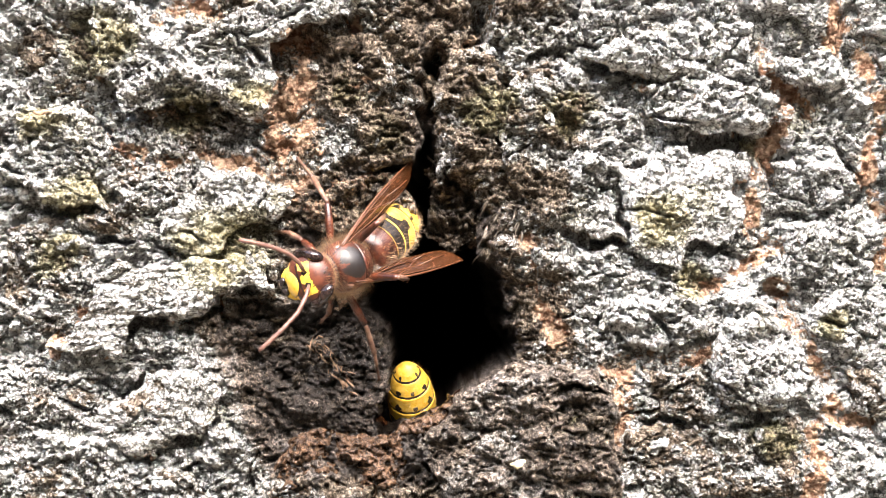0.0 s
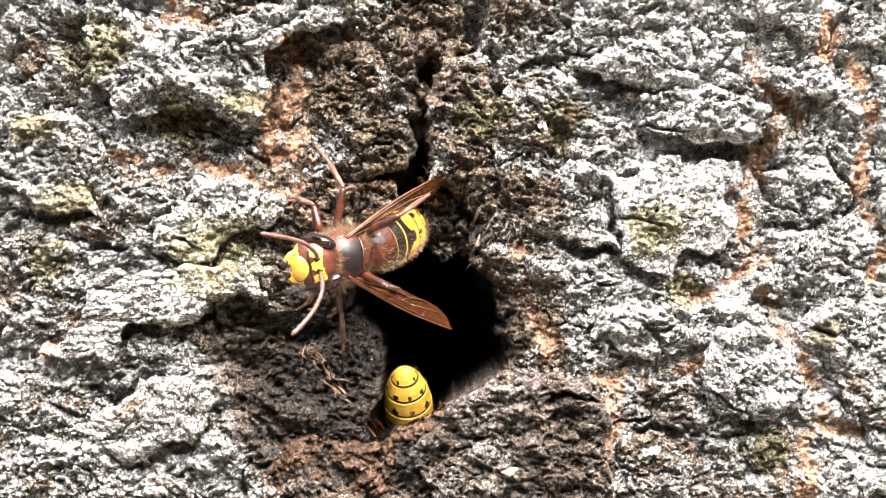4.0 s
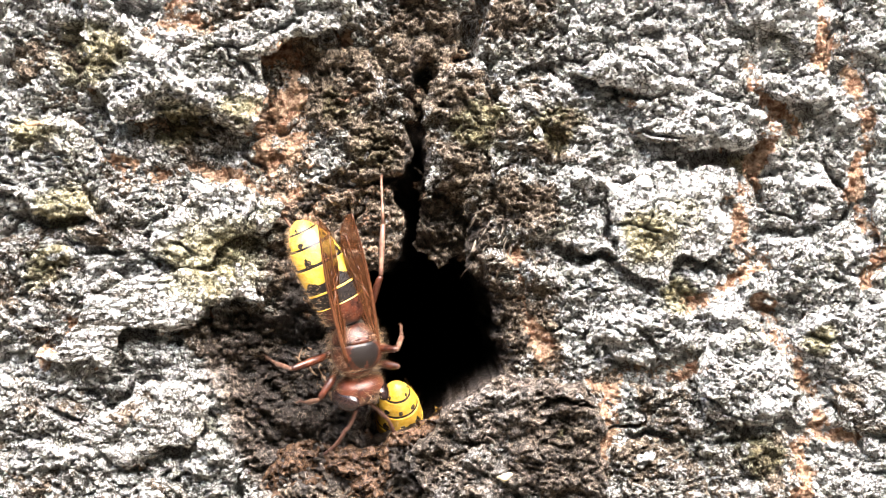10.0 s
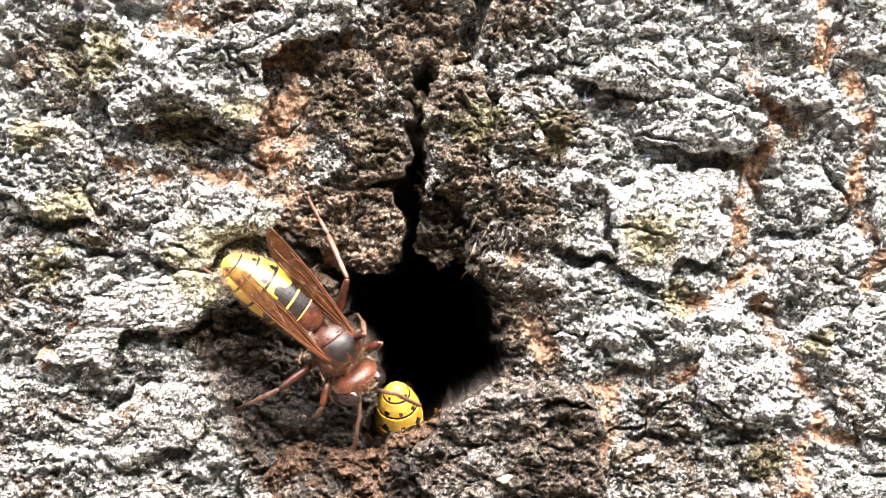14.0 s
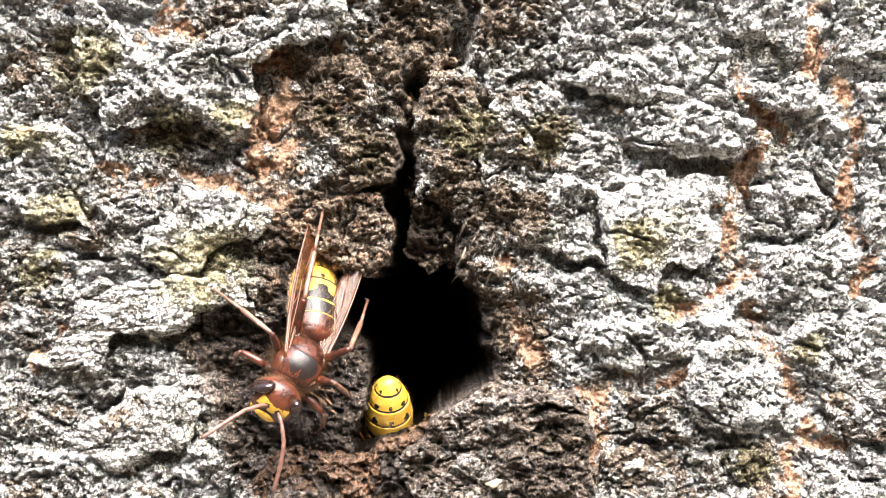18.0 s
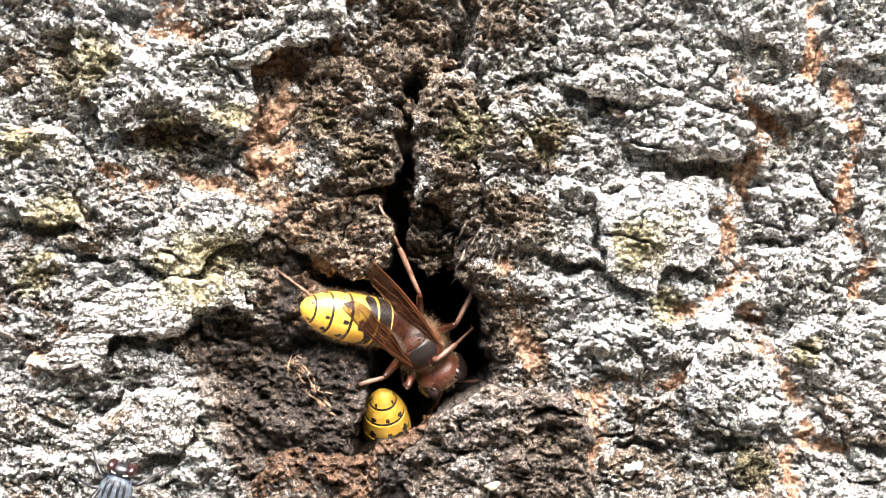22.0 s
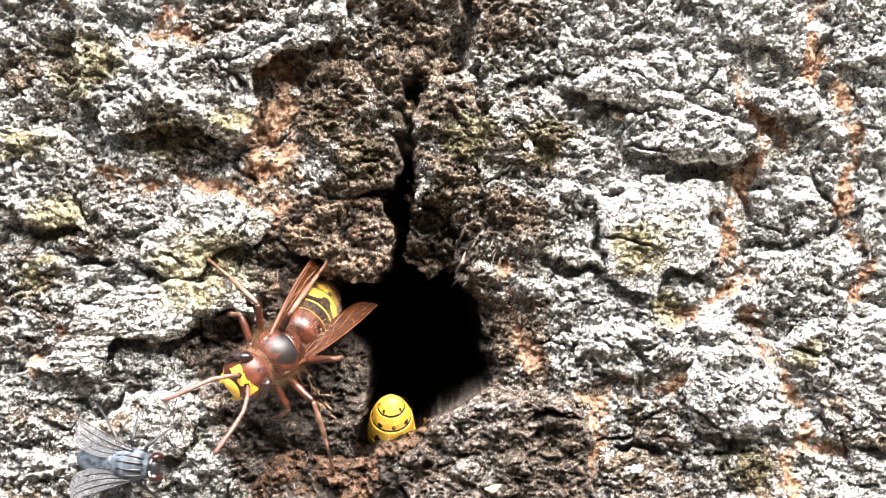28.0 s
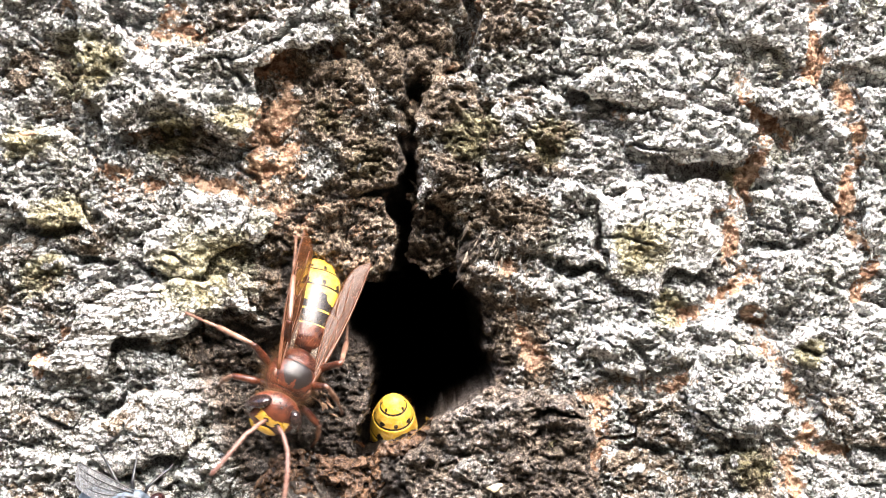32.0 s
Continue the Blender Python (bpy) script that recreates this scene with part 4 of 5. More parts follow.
def wing(hornet, side, length=15.6, wide=2.15, name="wing"):
    """A fore wing folded lengthwise in pleats, with its veins, drawn back from the hinge."""
    v, q = [], []
    n, m = 22, 11
    for i in range(n + 1):
        f = i / n
        x = -length * f
        lead = side * (0.15 + 0.55 * math.sin(math.pi * f * 0.9))
        grow = min(f / 0.5, 1.0)
        span = wide * (0.22 + 0.78 * grow * grow * (3 - 2 * grow)) * (1.0 if f < 0.74 else math.sqrt(max(0.03, 1 - ((f - 0.74) / 0.26) ** 2)))
        for k in range(m):
            u = k / (m - 1)
            pleat = (0.20 if k % 2 else 0.0) + 0.22 * math.sin(math.pi * u) + 0.05 * math.sin(9 * f + 2.3 * k)
            v.append((x, lead - side * span * u, pleat * (1 - 0.65 * f) - 0.25 * u))
    top = len(v)
    v += [(a, b, c - 0.035) for a, b, c in v]
    for i in range(n):
        for k in range(m - 1):
            a = i * m + k
            q += [(a, a + 1, a + m + 1, a + m), (top + a, top + a + m, top + a + m + 1, top + a + 1)]
        e = i * m + m - 1
        q += [(i * m, i * m + m, top + i * m + m, top + i * m), (e, top + e, top + e + m, e + m)]
    w = part(name, v, q, WING, hornet, "smoky amber wing folded in pleats")

    def rib(stops, thick):
        line = [tuple(Vector(v[i * m + k]) + Vector((0, 0, 0.04))) for i, k in stops]
        part("vein", *tube(line, [thick * (1 - 0.7 * j / len(line)) for j in range(len(line))], 6), VEIN, w)
    rib([(i, 0) for i in range(n + 1)], 0.20)
    rib([(i, 1) for i in range(int(n * 0.82))], 0.10)
    rib([(i, 4) for i in range(int(n * 0.72))], 0.12)
    rib([(i, 7) for i in range(int(n * 0.62))], 0.10)
    rib([(i, 9) for i in range(int(n * 0.5))], 0.09)
    for stops in ([(8, 0), (9, 2), (11, 4)], [(11, 4), (12, 6), (13, 7)], [(15, 0), (16, 2), (16, 4)], [(13, 4), (17, 6), (19, 7)], [(12, 7), (15, 9), (17, 9)]):
        rib(stops, 0.08)
    # the narrow hind wing under it
    hv, hq = [], []
    for i in range(13):
        f = i / 12
        span = 0.8 * math.sin(math.pi * min(0.96, 0.12 + 0.86 * f)) ** 0.7
        for k in range(4):
            hv.append((-0.8 - 0.5 * length * f, side * (-0.35 - 0.75 * f - span * k / 3), -0.42 + (0.10 if k % 2 else 0.0)))
    hq = [(i * 4 + k, i * 4 + k + 1, i * 4 + k + 5, i * 4 + k + 4) for i in range(12) for k in range(3)]
    part("hind_wing", hv, hq, HIND_WING, w, "clear narrow hind wing")
    return w


def antenna(head, side):
    line = [(0, 0, 0), (0.9, 0.55 * side, 0.35), (1.9, 1.0 * side, 0.55), (2.5, 1.35 * side, 0.45)]
    line += [(2.5 + 0.66 * k, (1.35 + 0.17 * k) * side, 0.45 - 0.05 * k * k * 0.6) for k in range(1, 8)]
    fine = []
    for a, b in zip(line, line[1:]):
        fine += [tuple(Vector(a).lerp(Vector(b), u)) for u in (0, 0.55)]
    fine.append(line[-1])
    r = [0.20 + (0.03 if i % 2 else -0.02) for i in range(len(fine))]
    r[0], r[-1] = 0.12, 0.10
    v, q = tube(fine, r, 8)
    return part("antenna", v, q, AMBER, head, "jointed reddish antenna", at=pose(3.15 * MM, 0.62 * side * MM, 0.25 * MM))


def hornet_head(hornet):
    around = 72
    rings = []
    for i in range(41):
        a = math.pi * i / 40
        f = -math.cos(a)
        w = math.sin(a) ** 0.75
        rings.append((1.65 + 1.55 * f, 0, -0.35 - 0.25 * f, max(2.5 * w, 0.02), max(2.2 * w, 0.02)))
    v, q = loft(rings, around)
    dark, rust = [], []
    for x, y, z in v:
        b = abs(y)
        front = x > 2.2
        forehead = front and -0.55 < z < 0.62 and b < 0.20 + 0.62 * (z + 0.55)
        notch = front and -0.45 < z < 0.75 and 0.78 + 0.25 * abs(z) < b < 1.55
        cheek = x > 1.2 and z < -1.5
        socket = front and (b - 0.62) ** 2 + (z - 0.12) ** 2 < 0.085
        seam = front and abs(z + 0.62) < 0.09 and b < 1.5
        rust.append(0.0 if forehead or notch or cheek else 1.0)
        dark.append(1.0 if socket or seam else 0.0)
    head = part("head", v, q, PATTERNED, hornet, "rust-red head with yellow patches", attrs={"dark": dark, "rust": rust})

    def face(y, z):
        e = (y / 2.5) ** 2 + ((z + 0.58) / 2.2) ** 2
        return 1.65 + 1.55 * math.sqrt(max(0.0, 1 - e ** (4 / 3)))
    for s in (1, -1):
        ev, eq = egg(0, 0, 0, 1.05, 0.72, 1.75, 14, 24)
        # the kidney shape: the inner side of the eye is drawn in
        ev = [(x, y + s * 0.34 * math.exp(-((z - 0.1) / 0.5) ** 2) * (1 if y * s < 0 else 0), z) for x, y, z in ev]
        part("eye", ev, eq, EYE, head, "dark kidney-shaped eye", at=pose(1.95 * MM, 1.92 * s * MM, 0.30 * MM, 20 * s, 0, 28 * s))
        mv, mq = loft([(0, 0, 0, 0.5, 0.4), (0.22, -0.1 * s, -0.35, 0.52, 0.4), (0.36, -0.35 * s, -0.75, 0.42, 0.32), (0.38, -0.55 * s, -0.95, 0.3, 0.22)], 14)
        part("mandible", mv, mq, YELLOW, head, "yellow jaw", at=pose(2.1 * MM, 1.1 * s * MM, -1.95 * MM))
        tv, tq = loft([(0, 0, 0, 0.33, 0.25), (0.1, -0.16 * s, -0.22, 0.28, 0.2), (0.08, -0.34 * s, -0.42, 0.08, 0.06)], 10)
        part("jaw_tip", tv, tq, BLACK, head, "black toothed tip of the jaw", at=pose(2.48 * MM, 0.58 * s * MM, -2.86 * MM))
    # the face plate: a domed shield with a black rim, notched below
    cv, cq, rim = [], [], []
    for i in range(9):
        r = max(i / 8, 0.01)
        for k in range(36):
            a = 2 * math.pi * k / 36
            y, z = 1.28 * r * math.sin(a), -1.62 + 0.98 * r * math.cos(a)
            y *= 1 - 0.20 * (z + 1.62)
            z += 0.16 * math.exp(-(y / 0.35) ** 2) * (r if math.cos(a) < 0 else 0)
            cv.append((face(y, z) + 0.30 * math.sqrt(1 - 0.96 * r * r) - 0.02, y, z))
            rim.append(1.0 if i > 7 else 0.0)
    cq = [(i * 36 + k, i * 36 + (k + 1) % 36, i * 36 + 36 + (k + 1) % 36, i * 36 + 36 + k) for i in range(8) for k in range(36)]
    part("face_plate", cv, cq, ABDOMEN, head, "glossy yellow face plate with a black rim", attrs={"dark": rim, "rust": [0.0] * len(rim)})
    fuzz, tris, rng = [], [], random.Random(12)
    while len(tris) < 700:
        a, b = rng.uniform(0.25, 2.0), rng.uniform(-2.4, 2.4)
        w = math.sin(a) ** 0.75
        root = Vector((1.65 - 1.55 * math.cos(a), 2.5 * w * math.sin(b), -0.35 + 0.25 * math.cos(a) + 2.2 * w * math.cos(b)))
        out = Vector((-0.6 * math.cos(a) + rng.uniform(-0.2, 0.2), math.sin(b), math.cos(b))).normalized()
        if abs(root.y) > 1.3 and root.x > 1.2 and abs(root.z) < 1.8:
            continue
        edge = out.cross(Vector((1, 0.2, 0.1))).normalized() * 0.011
        tris.append((len(fuzz), len(fuzz) + 1, len(fuzz) + 2))
        fuzz += [tuple(root - edge), tuple(root + edge), tuple(root + out * rng.uniform(0.25, 0.6))]
    tagged(part("hair", fuzz, tris, HAIR, head, "fine golden hair"), kind="stuff")
    for x, y in ((2.15, 0.0), (1.75, 0.32), (1.75, -0.32)):
        ov, oq = egg(0, 0, 0, 0.15, 0.15, 0.15, 6, 10)
        part("simple_eye", ov, oq, BLACK, head, at=pose(x * MM, y * MM, (1.72 if x < 2 else 1.62) * MM))
    return head


LEGS = [  # name, hip, thigh, shin with foot, resting foot
    ("fore", (1.7, 1.35, -1.4), 4.4, 6.4, (5.4, 6.4)),
    ("middle", (0.2, 1.65, -1.6), 5.6, 9.4, (-0.8, 13.2)),
    ("hind", (-1.5, 1.5, -1.4), 6.6, 11.6, (-15.5, 6.2)),
]


def leg(hornet, kind, side):
    name, hip, a, b, rest = kind
    v, q = joined(tube([(-0.1, 0, 0), (0.7, 0, -0.15), (1.3, 0, 0)], [0.5, 0.55, 0.4]),
                  tube([(1.2, 0, 0), (2.0, 0, 0.08), (a * 0.6, 0, 0.08), (a - 0.3, 0, 0), (a, 0, 0)], [0.32, 0.46, 0.46, 0.36, 0.26]))
    thigh = part(name + "_leg", v, q, RUST, hornet, "dark red thigh")
    sh = b * 0.5
    v, q = tube([(0, 0, 0), (0.4, 0, 0.05), (sh * 0.6, 0, 0), (sh - 0.2, 0, 0), (sh, 0, 0)], [0.20, 0.25, 0.31, 0.30, 0.2])
    shin = part("shin", v, q, TAN, thigh, "tan shin")
    ft = b - sh
    line, radii = [(0, 0, 0)], [0.2]
    for k, f in enumerate((0.42, 0.62, 0.76, 0.88)):
        line += [(ft * f - 0.06, 0, 0), (ft * f, 0, 0)]
        radii += [0.18, 0.12]
    line += [(ft * 0.97, 0, 0.02), (ft, 0, -0.1)]
    radii += [0.22, 0.1]
    v, q = tube(line, radii, 7)
    v2, q2 = tube([(ft * 0.95, 0.05, 0), (ft * 1.02, 0.28, -0.1), (ft * 1.05, 0.3, -0.3)], [0.09, 0.07, 0.02], 5)
    v3, q3 = tube([(ft * 0.95, -0.05, 0), (ft * 1.02, -0.28, -0.1), (ft * 1.05, -0.3, -0.3)], [0.09, 0.07, 0.02], 5)
    foot = part("foot", *joined((v, q), (v2, q2), (v3, q3)), TAN, thigh, "jointed foot with two claws")
    return thigh, shin, foot


def make_hornet(label):
    h = new("hornet")
    tagged(h, label, "hornet", group="hornets at the nest hole")
    rings = [(-3.3, 0, -0.5, 0.5, 0.45), (-3.0, 0, -0.35, 1.3, 1.1), (-2.3, 0, -0.05, 2.0, 1.75), (-1.4, 0, 0.05, 2.25, 2.15), (-0.3, 0, 0.1, 2.55, 2.4), (0.8, 0, 0.1, 2.55, 2.4),
             (1.7, 0, 0.0, 2.3, 2.1), (2.5, 0, -0.15, 1.75, 1.6), (3.0, 0, -0.3, 1.05, 0.95), (3.25, 0, -0.35, 0.55, 0.55)]
    rings = [(x, y, z, 1.09 * ry, 1.07 * rz) for x, y, z, ry, rz in rings]
    dense, around = [], 96
    xs = np.linspace(-3.3, 3.25, 73)
    smooth = [np.convolve(np.pad(np.interp(xs, [r[0] for r in rings], [r[c] for r in rings]), 4, mode="edge"), np.ones(9) / 9, "valid") for c in (2, 3, 4)]
    for k, x in enumerate(xs):
        groove = 1 - 0.05 * math.exp(-((x - 2.15) / 0.12) ** 2) - 0.05 * math.exp(-((x + 0.95) / 0.10) ** 2)
        dense.append((x, 0, smooth[0][k], groove * smooth[1][k], groove * smooth[2][k]))
    v, q = loft(dense, around)
    dark = []
    for x, *_ in dense:
        for j in range(around):
            a = abs((2 * math.pi * j / around + math.pi) % (2 * math.pi) - math.pi)
            # a black shield, broad behind, with a rust wedge running into it from the front
            half = 0.66 * math.sqrt(max(0.0, 1 - ((x - 0.5) / 1.5) ** 4)) - 0.17 * max(0.0, x - 0.3)
            wedge = x > 0.9 and a < 0.14 * (x - 0.9)
            seam = (abs(x + 0.95) < 0.05 and a < 1.1) or (abs(a - 0.92 + 0.12 * max(0.0, x)) < 0.028 and -0.9 < x < 2.0) or (abs(x - 2.15) < 0.05 and a < 1.4)
            dark.append(1.0 if (a < half and not wedge) or seam or x < -2.9 else 0.0)
    part("thorax", v, q, PATTERNED, h, "rust-red thorax with a black shield", attrs={"dark": dark, "rust": [1.0] * len(dark)})
    for s in (1, -1):
        part("shield_bar", *egg(-1.42, 0.55 * s, 0.98, 0.45, 0.72, 1.35, 10, 22), RUST, h, "rust-red lobe behind the shield")
    part("hind_back", *egg(-2.15, 0, 0.55, 0.36, 1.35, 1.35, 8, 22), RUST, h, "rust-red hind back")
    abdomen = gaster(h)
    head = hornet_head(h)
    head.scale = (1.14, 1.14, 1.14)
    feelers = [antenna(head, s) for s in (1, -1)]
    wings = [wing(h, s) for s in (1, -1)]
    for s in (1, -1):
        part("wing_root", *egg(0.9, 2.0 * s, 1.3, 0.62, 0.42, 0.4, 8, 12), TAN, h, "pale scale over the wing root")
    legs = [(kind, s, *leg(h, kind, s)) for kind in LEGS for s in (1, -1)]
    fuzz, tris, rng = [], [], random.Random(9)
    for _ in range(3600):
        x, a = rng.uniform(-2.9, 2.9), rng.choice((-1, 1)) * rng.uniform(0.0, 2.6) ** 0.7 * 1.4
        if abs(a) < 0.8 and -1.0 < x < 1.7:
            continue
        ry, rz = eased(x, [(r[0], r[3]) for r in rings]), eased(x, [(r[0], r[4]) for r in rings])
        root = Vector((x, ry * math.sin(a), rz * math.cos(a)))
        out = Vector((rng.uniform(-0.3, 0.3), math.sin(a), math.cos(a))).normalized()
        tip = root + out * rng.uniform(0.35, 0.75 + 0.55 * min(abs(a), 1.5))
        side = out.cross(Vector((1, 0.2, 0.1))).normalized() * 0.015
        k = len(fuzz)
        fuzz += [tuple(root - side), tuple(root + side), tuple(tip)]
        tris.append((k, k + 1, k + 2))
    tagged(part("hair", fuzz, tris, HAIR, h, "fine golden hair"), kind="stuff")
    return h, abdomen, head, feelers, wings, legs


def fly_thing():
    f = new("fly")
    tagged(f, "blue-grey fly with maroon eyes and clear wings", "fly")
    part("thorax", *loft([(-2.3, 0, 0, 0.7, 0.6), (-1.8, 0, 0.1, 1.4, 1.2), (-0.6, 0, 0.15, 1.78, 1.55), (0.8, 0, 0.1, 1.65, 1.45), (1.7, 0, 0, 1.15, 1.05), (2.0, 0, -0.05, 0.6, 0.6)], 28), FLY_GREY, f, "blue-grey dusted back")
    for y in (-1.05, -0.4, 0.4, 1.05):
        line = [(k, y * (1 - 0.12 * abs(k)), 0.07 + 1.53 * math.sqrt(max(0.02, 1 - (y / 1.74) ** 2)) * math.sqrt(max(0.05, 1 - (k / 2.5) ** 2))) for k in np.linspace(-1.4, 1.5, 9)]
        part("stripe", *tube(line, [0.05] + [0.16] * 7 + [0.05], 6), FLY_DARK, f, "black stripe along the back")
    part("shield_bar", *egg(-2.0, 0, 0.75, 0.6, 0.95, 0.62, 8, 16), FLY_GREY, f, "grey lobe behind the back")
    part("abdomen", *egg(-3.4, 0, -0.3, 2.3, 1.6, 1.1, 12, 20), FLY_GREY, f, "grey chequered abdomen")
    head = part("head", *egg(2.4, 0, -0.05, 0.85, 1.35, 1.2, 10, 18), FLY_DARK, f, "dark head")
    for s in (1, -1):
        part("eye", *egg(0, 0, 0, 0.8, 0.62, 1.15, 12, 18), FLY_EYE, head, "large maroon eye", at=pose(2.62 * MM, 0.92 * s * MM, 0.1 * MM, -8 * s, 0, 24 * s))
        ring = [(2.25 + 0.2 * math.cos(k * math.pi / 8), (0.72 + 0.62 * math.cos(k * math.pi / 8)) * s, 0.1 + 1.08 * math.sin(k * math.pi / 8)) for k in range(17)]
        part("eye_rim", *tube(ring, [0.055] * 17, 6), FLY_RIM, head, "silver rim of the eye")
        v, q, n = [], [], 16
        for i in range(n + 1):
            u = i / n
            wide = 2.6 * (0.16 + 0.84 * math.sin(math.pi * min(1, u * 0.72 + 0.03))) * (1 if u < 0.85 else math.sqrt(max(0.02, 1 - ((u - 0.85) / 0.15) ** 2)))
            for k in range(5):
                v.append((-6.4 * u, 0.5 - wide * k / 4 + 0.3 * u, 0.12 * math.sin(k * 2.0) * (1 - u)))
        top = len(v)
        v = [(a, b * s, c) for a, b, c in v]
        v += [(a, b, c - 0.02) for a, b, c in v]
        for i in range(n):
            for k in range(4):
                a = i * 5 + k
                q += [(a, a + 1, a + 6, a + 5), (top + a, top + a + 5, top + a + 6, top + a + 1)]
        w = part("wing", v, q, FLY_WING, f, "clear grey wing with dark veins", at=pose(0.2 * MM, 1.15 * s * MM, 0.95 * MM, 0, 3, -21 * s))
        for c0, last in ((0, n), (1, n - 1), (2, n - 2), (3, 11), (4, 8)):
            line = [tuple(Vector(v[i * 5 + c0]) + Vector((0, 0, 0.015))) for i in range(0, last + 1)]
            part("vein", *tube(line, [0.07 * (1 - 0.6 * i / len(line)) + 0.012 for i in range(len(line))], 5), FLY_DARK, w)
        for c0, i0, c1, i1 in ((1, 8, 2, 9), (2, 11, 3, 10)):
            part("vein", *tube([tuple(Vector(v[i0 * 5 + c0]) + Vector((0, 0, 0.015))), tuple(Vector(v[i1 * 5 + c1]) + Vector((0, 0, 0.015)))], [0.04, 0.04], 5), FLY_DARK, w)
        for x, reach, back in ((1.0, 3.0, 2.2), (0.0, 3.9, -0.3), (-1.0, 4.2, -3.2)):
            part("leg", *tube([(x, 0.8 * s, -0.6), (x + back * 0.25, (0.8 + reach * 0.42) * s, 0.2), (x + back * 0.65, (0.8 + reach * 0.75) * s, -1.0), (x + back, (0.8 + reach) * s, -1.9), (x + back * 1.15, (1.3 + reach) * s, -1.95)],
                              [0.2, 0.2, 0.13, 0.09, 0.06], 6), FLY_DARK, f, "thin black bristly leg")
        part("feeler", *tube([(3.1, 0.12 * s, 0.1), (3.45, 0.2 * s, -0.15), (3.5, 0.22 * s, -0.5)], [0.06, 0.09, 0.05], 5), FLY_DARK, head)
    return f


hornet, abdomen, head, feelers, wings, legs = make_hornet("rust, black and yellow hornet crawling at the nest hole")
guard, guard_abdomen, guard_head, guard_feelers, guard_wings, guard_legs = make_hornet("yellow and black hornet sitting deep in the nest hole")
fly = fly_thing()
fly.scale = (1.07, 1.07, 1.07)

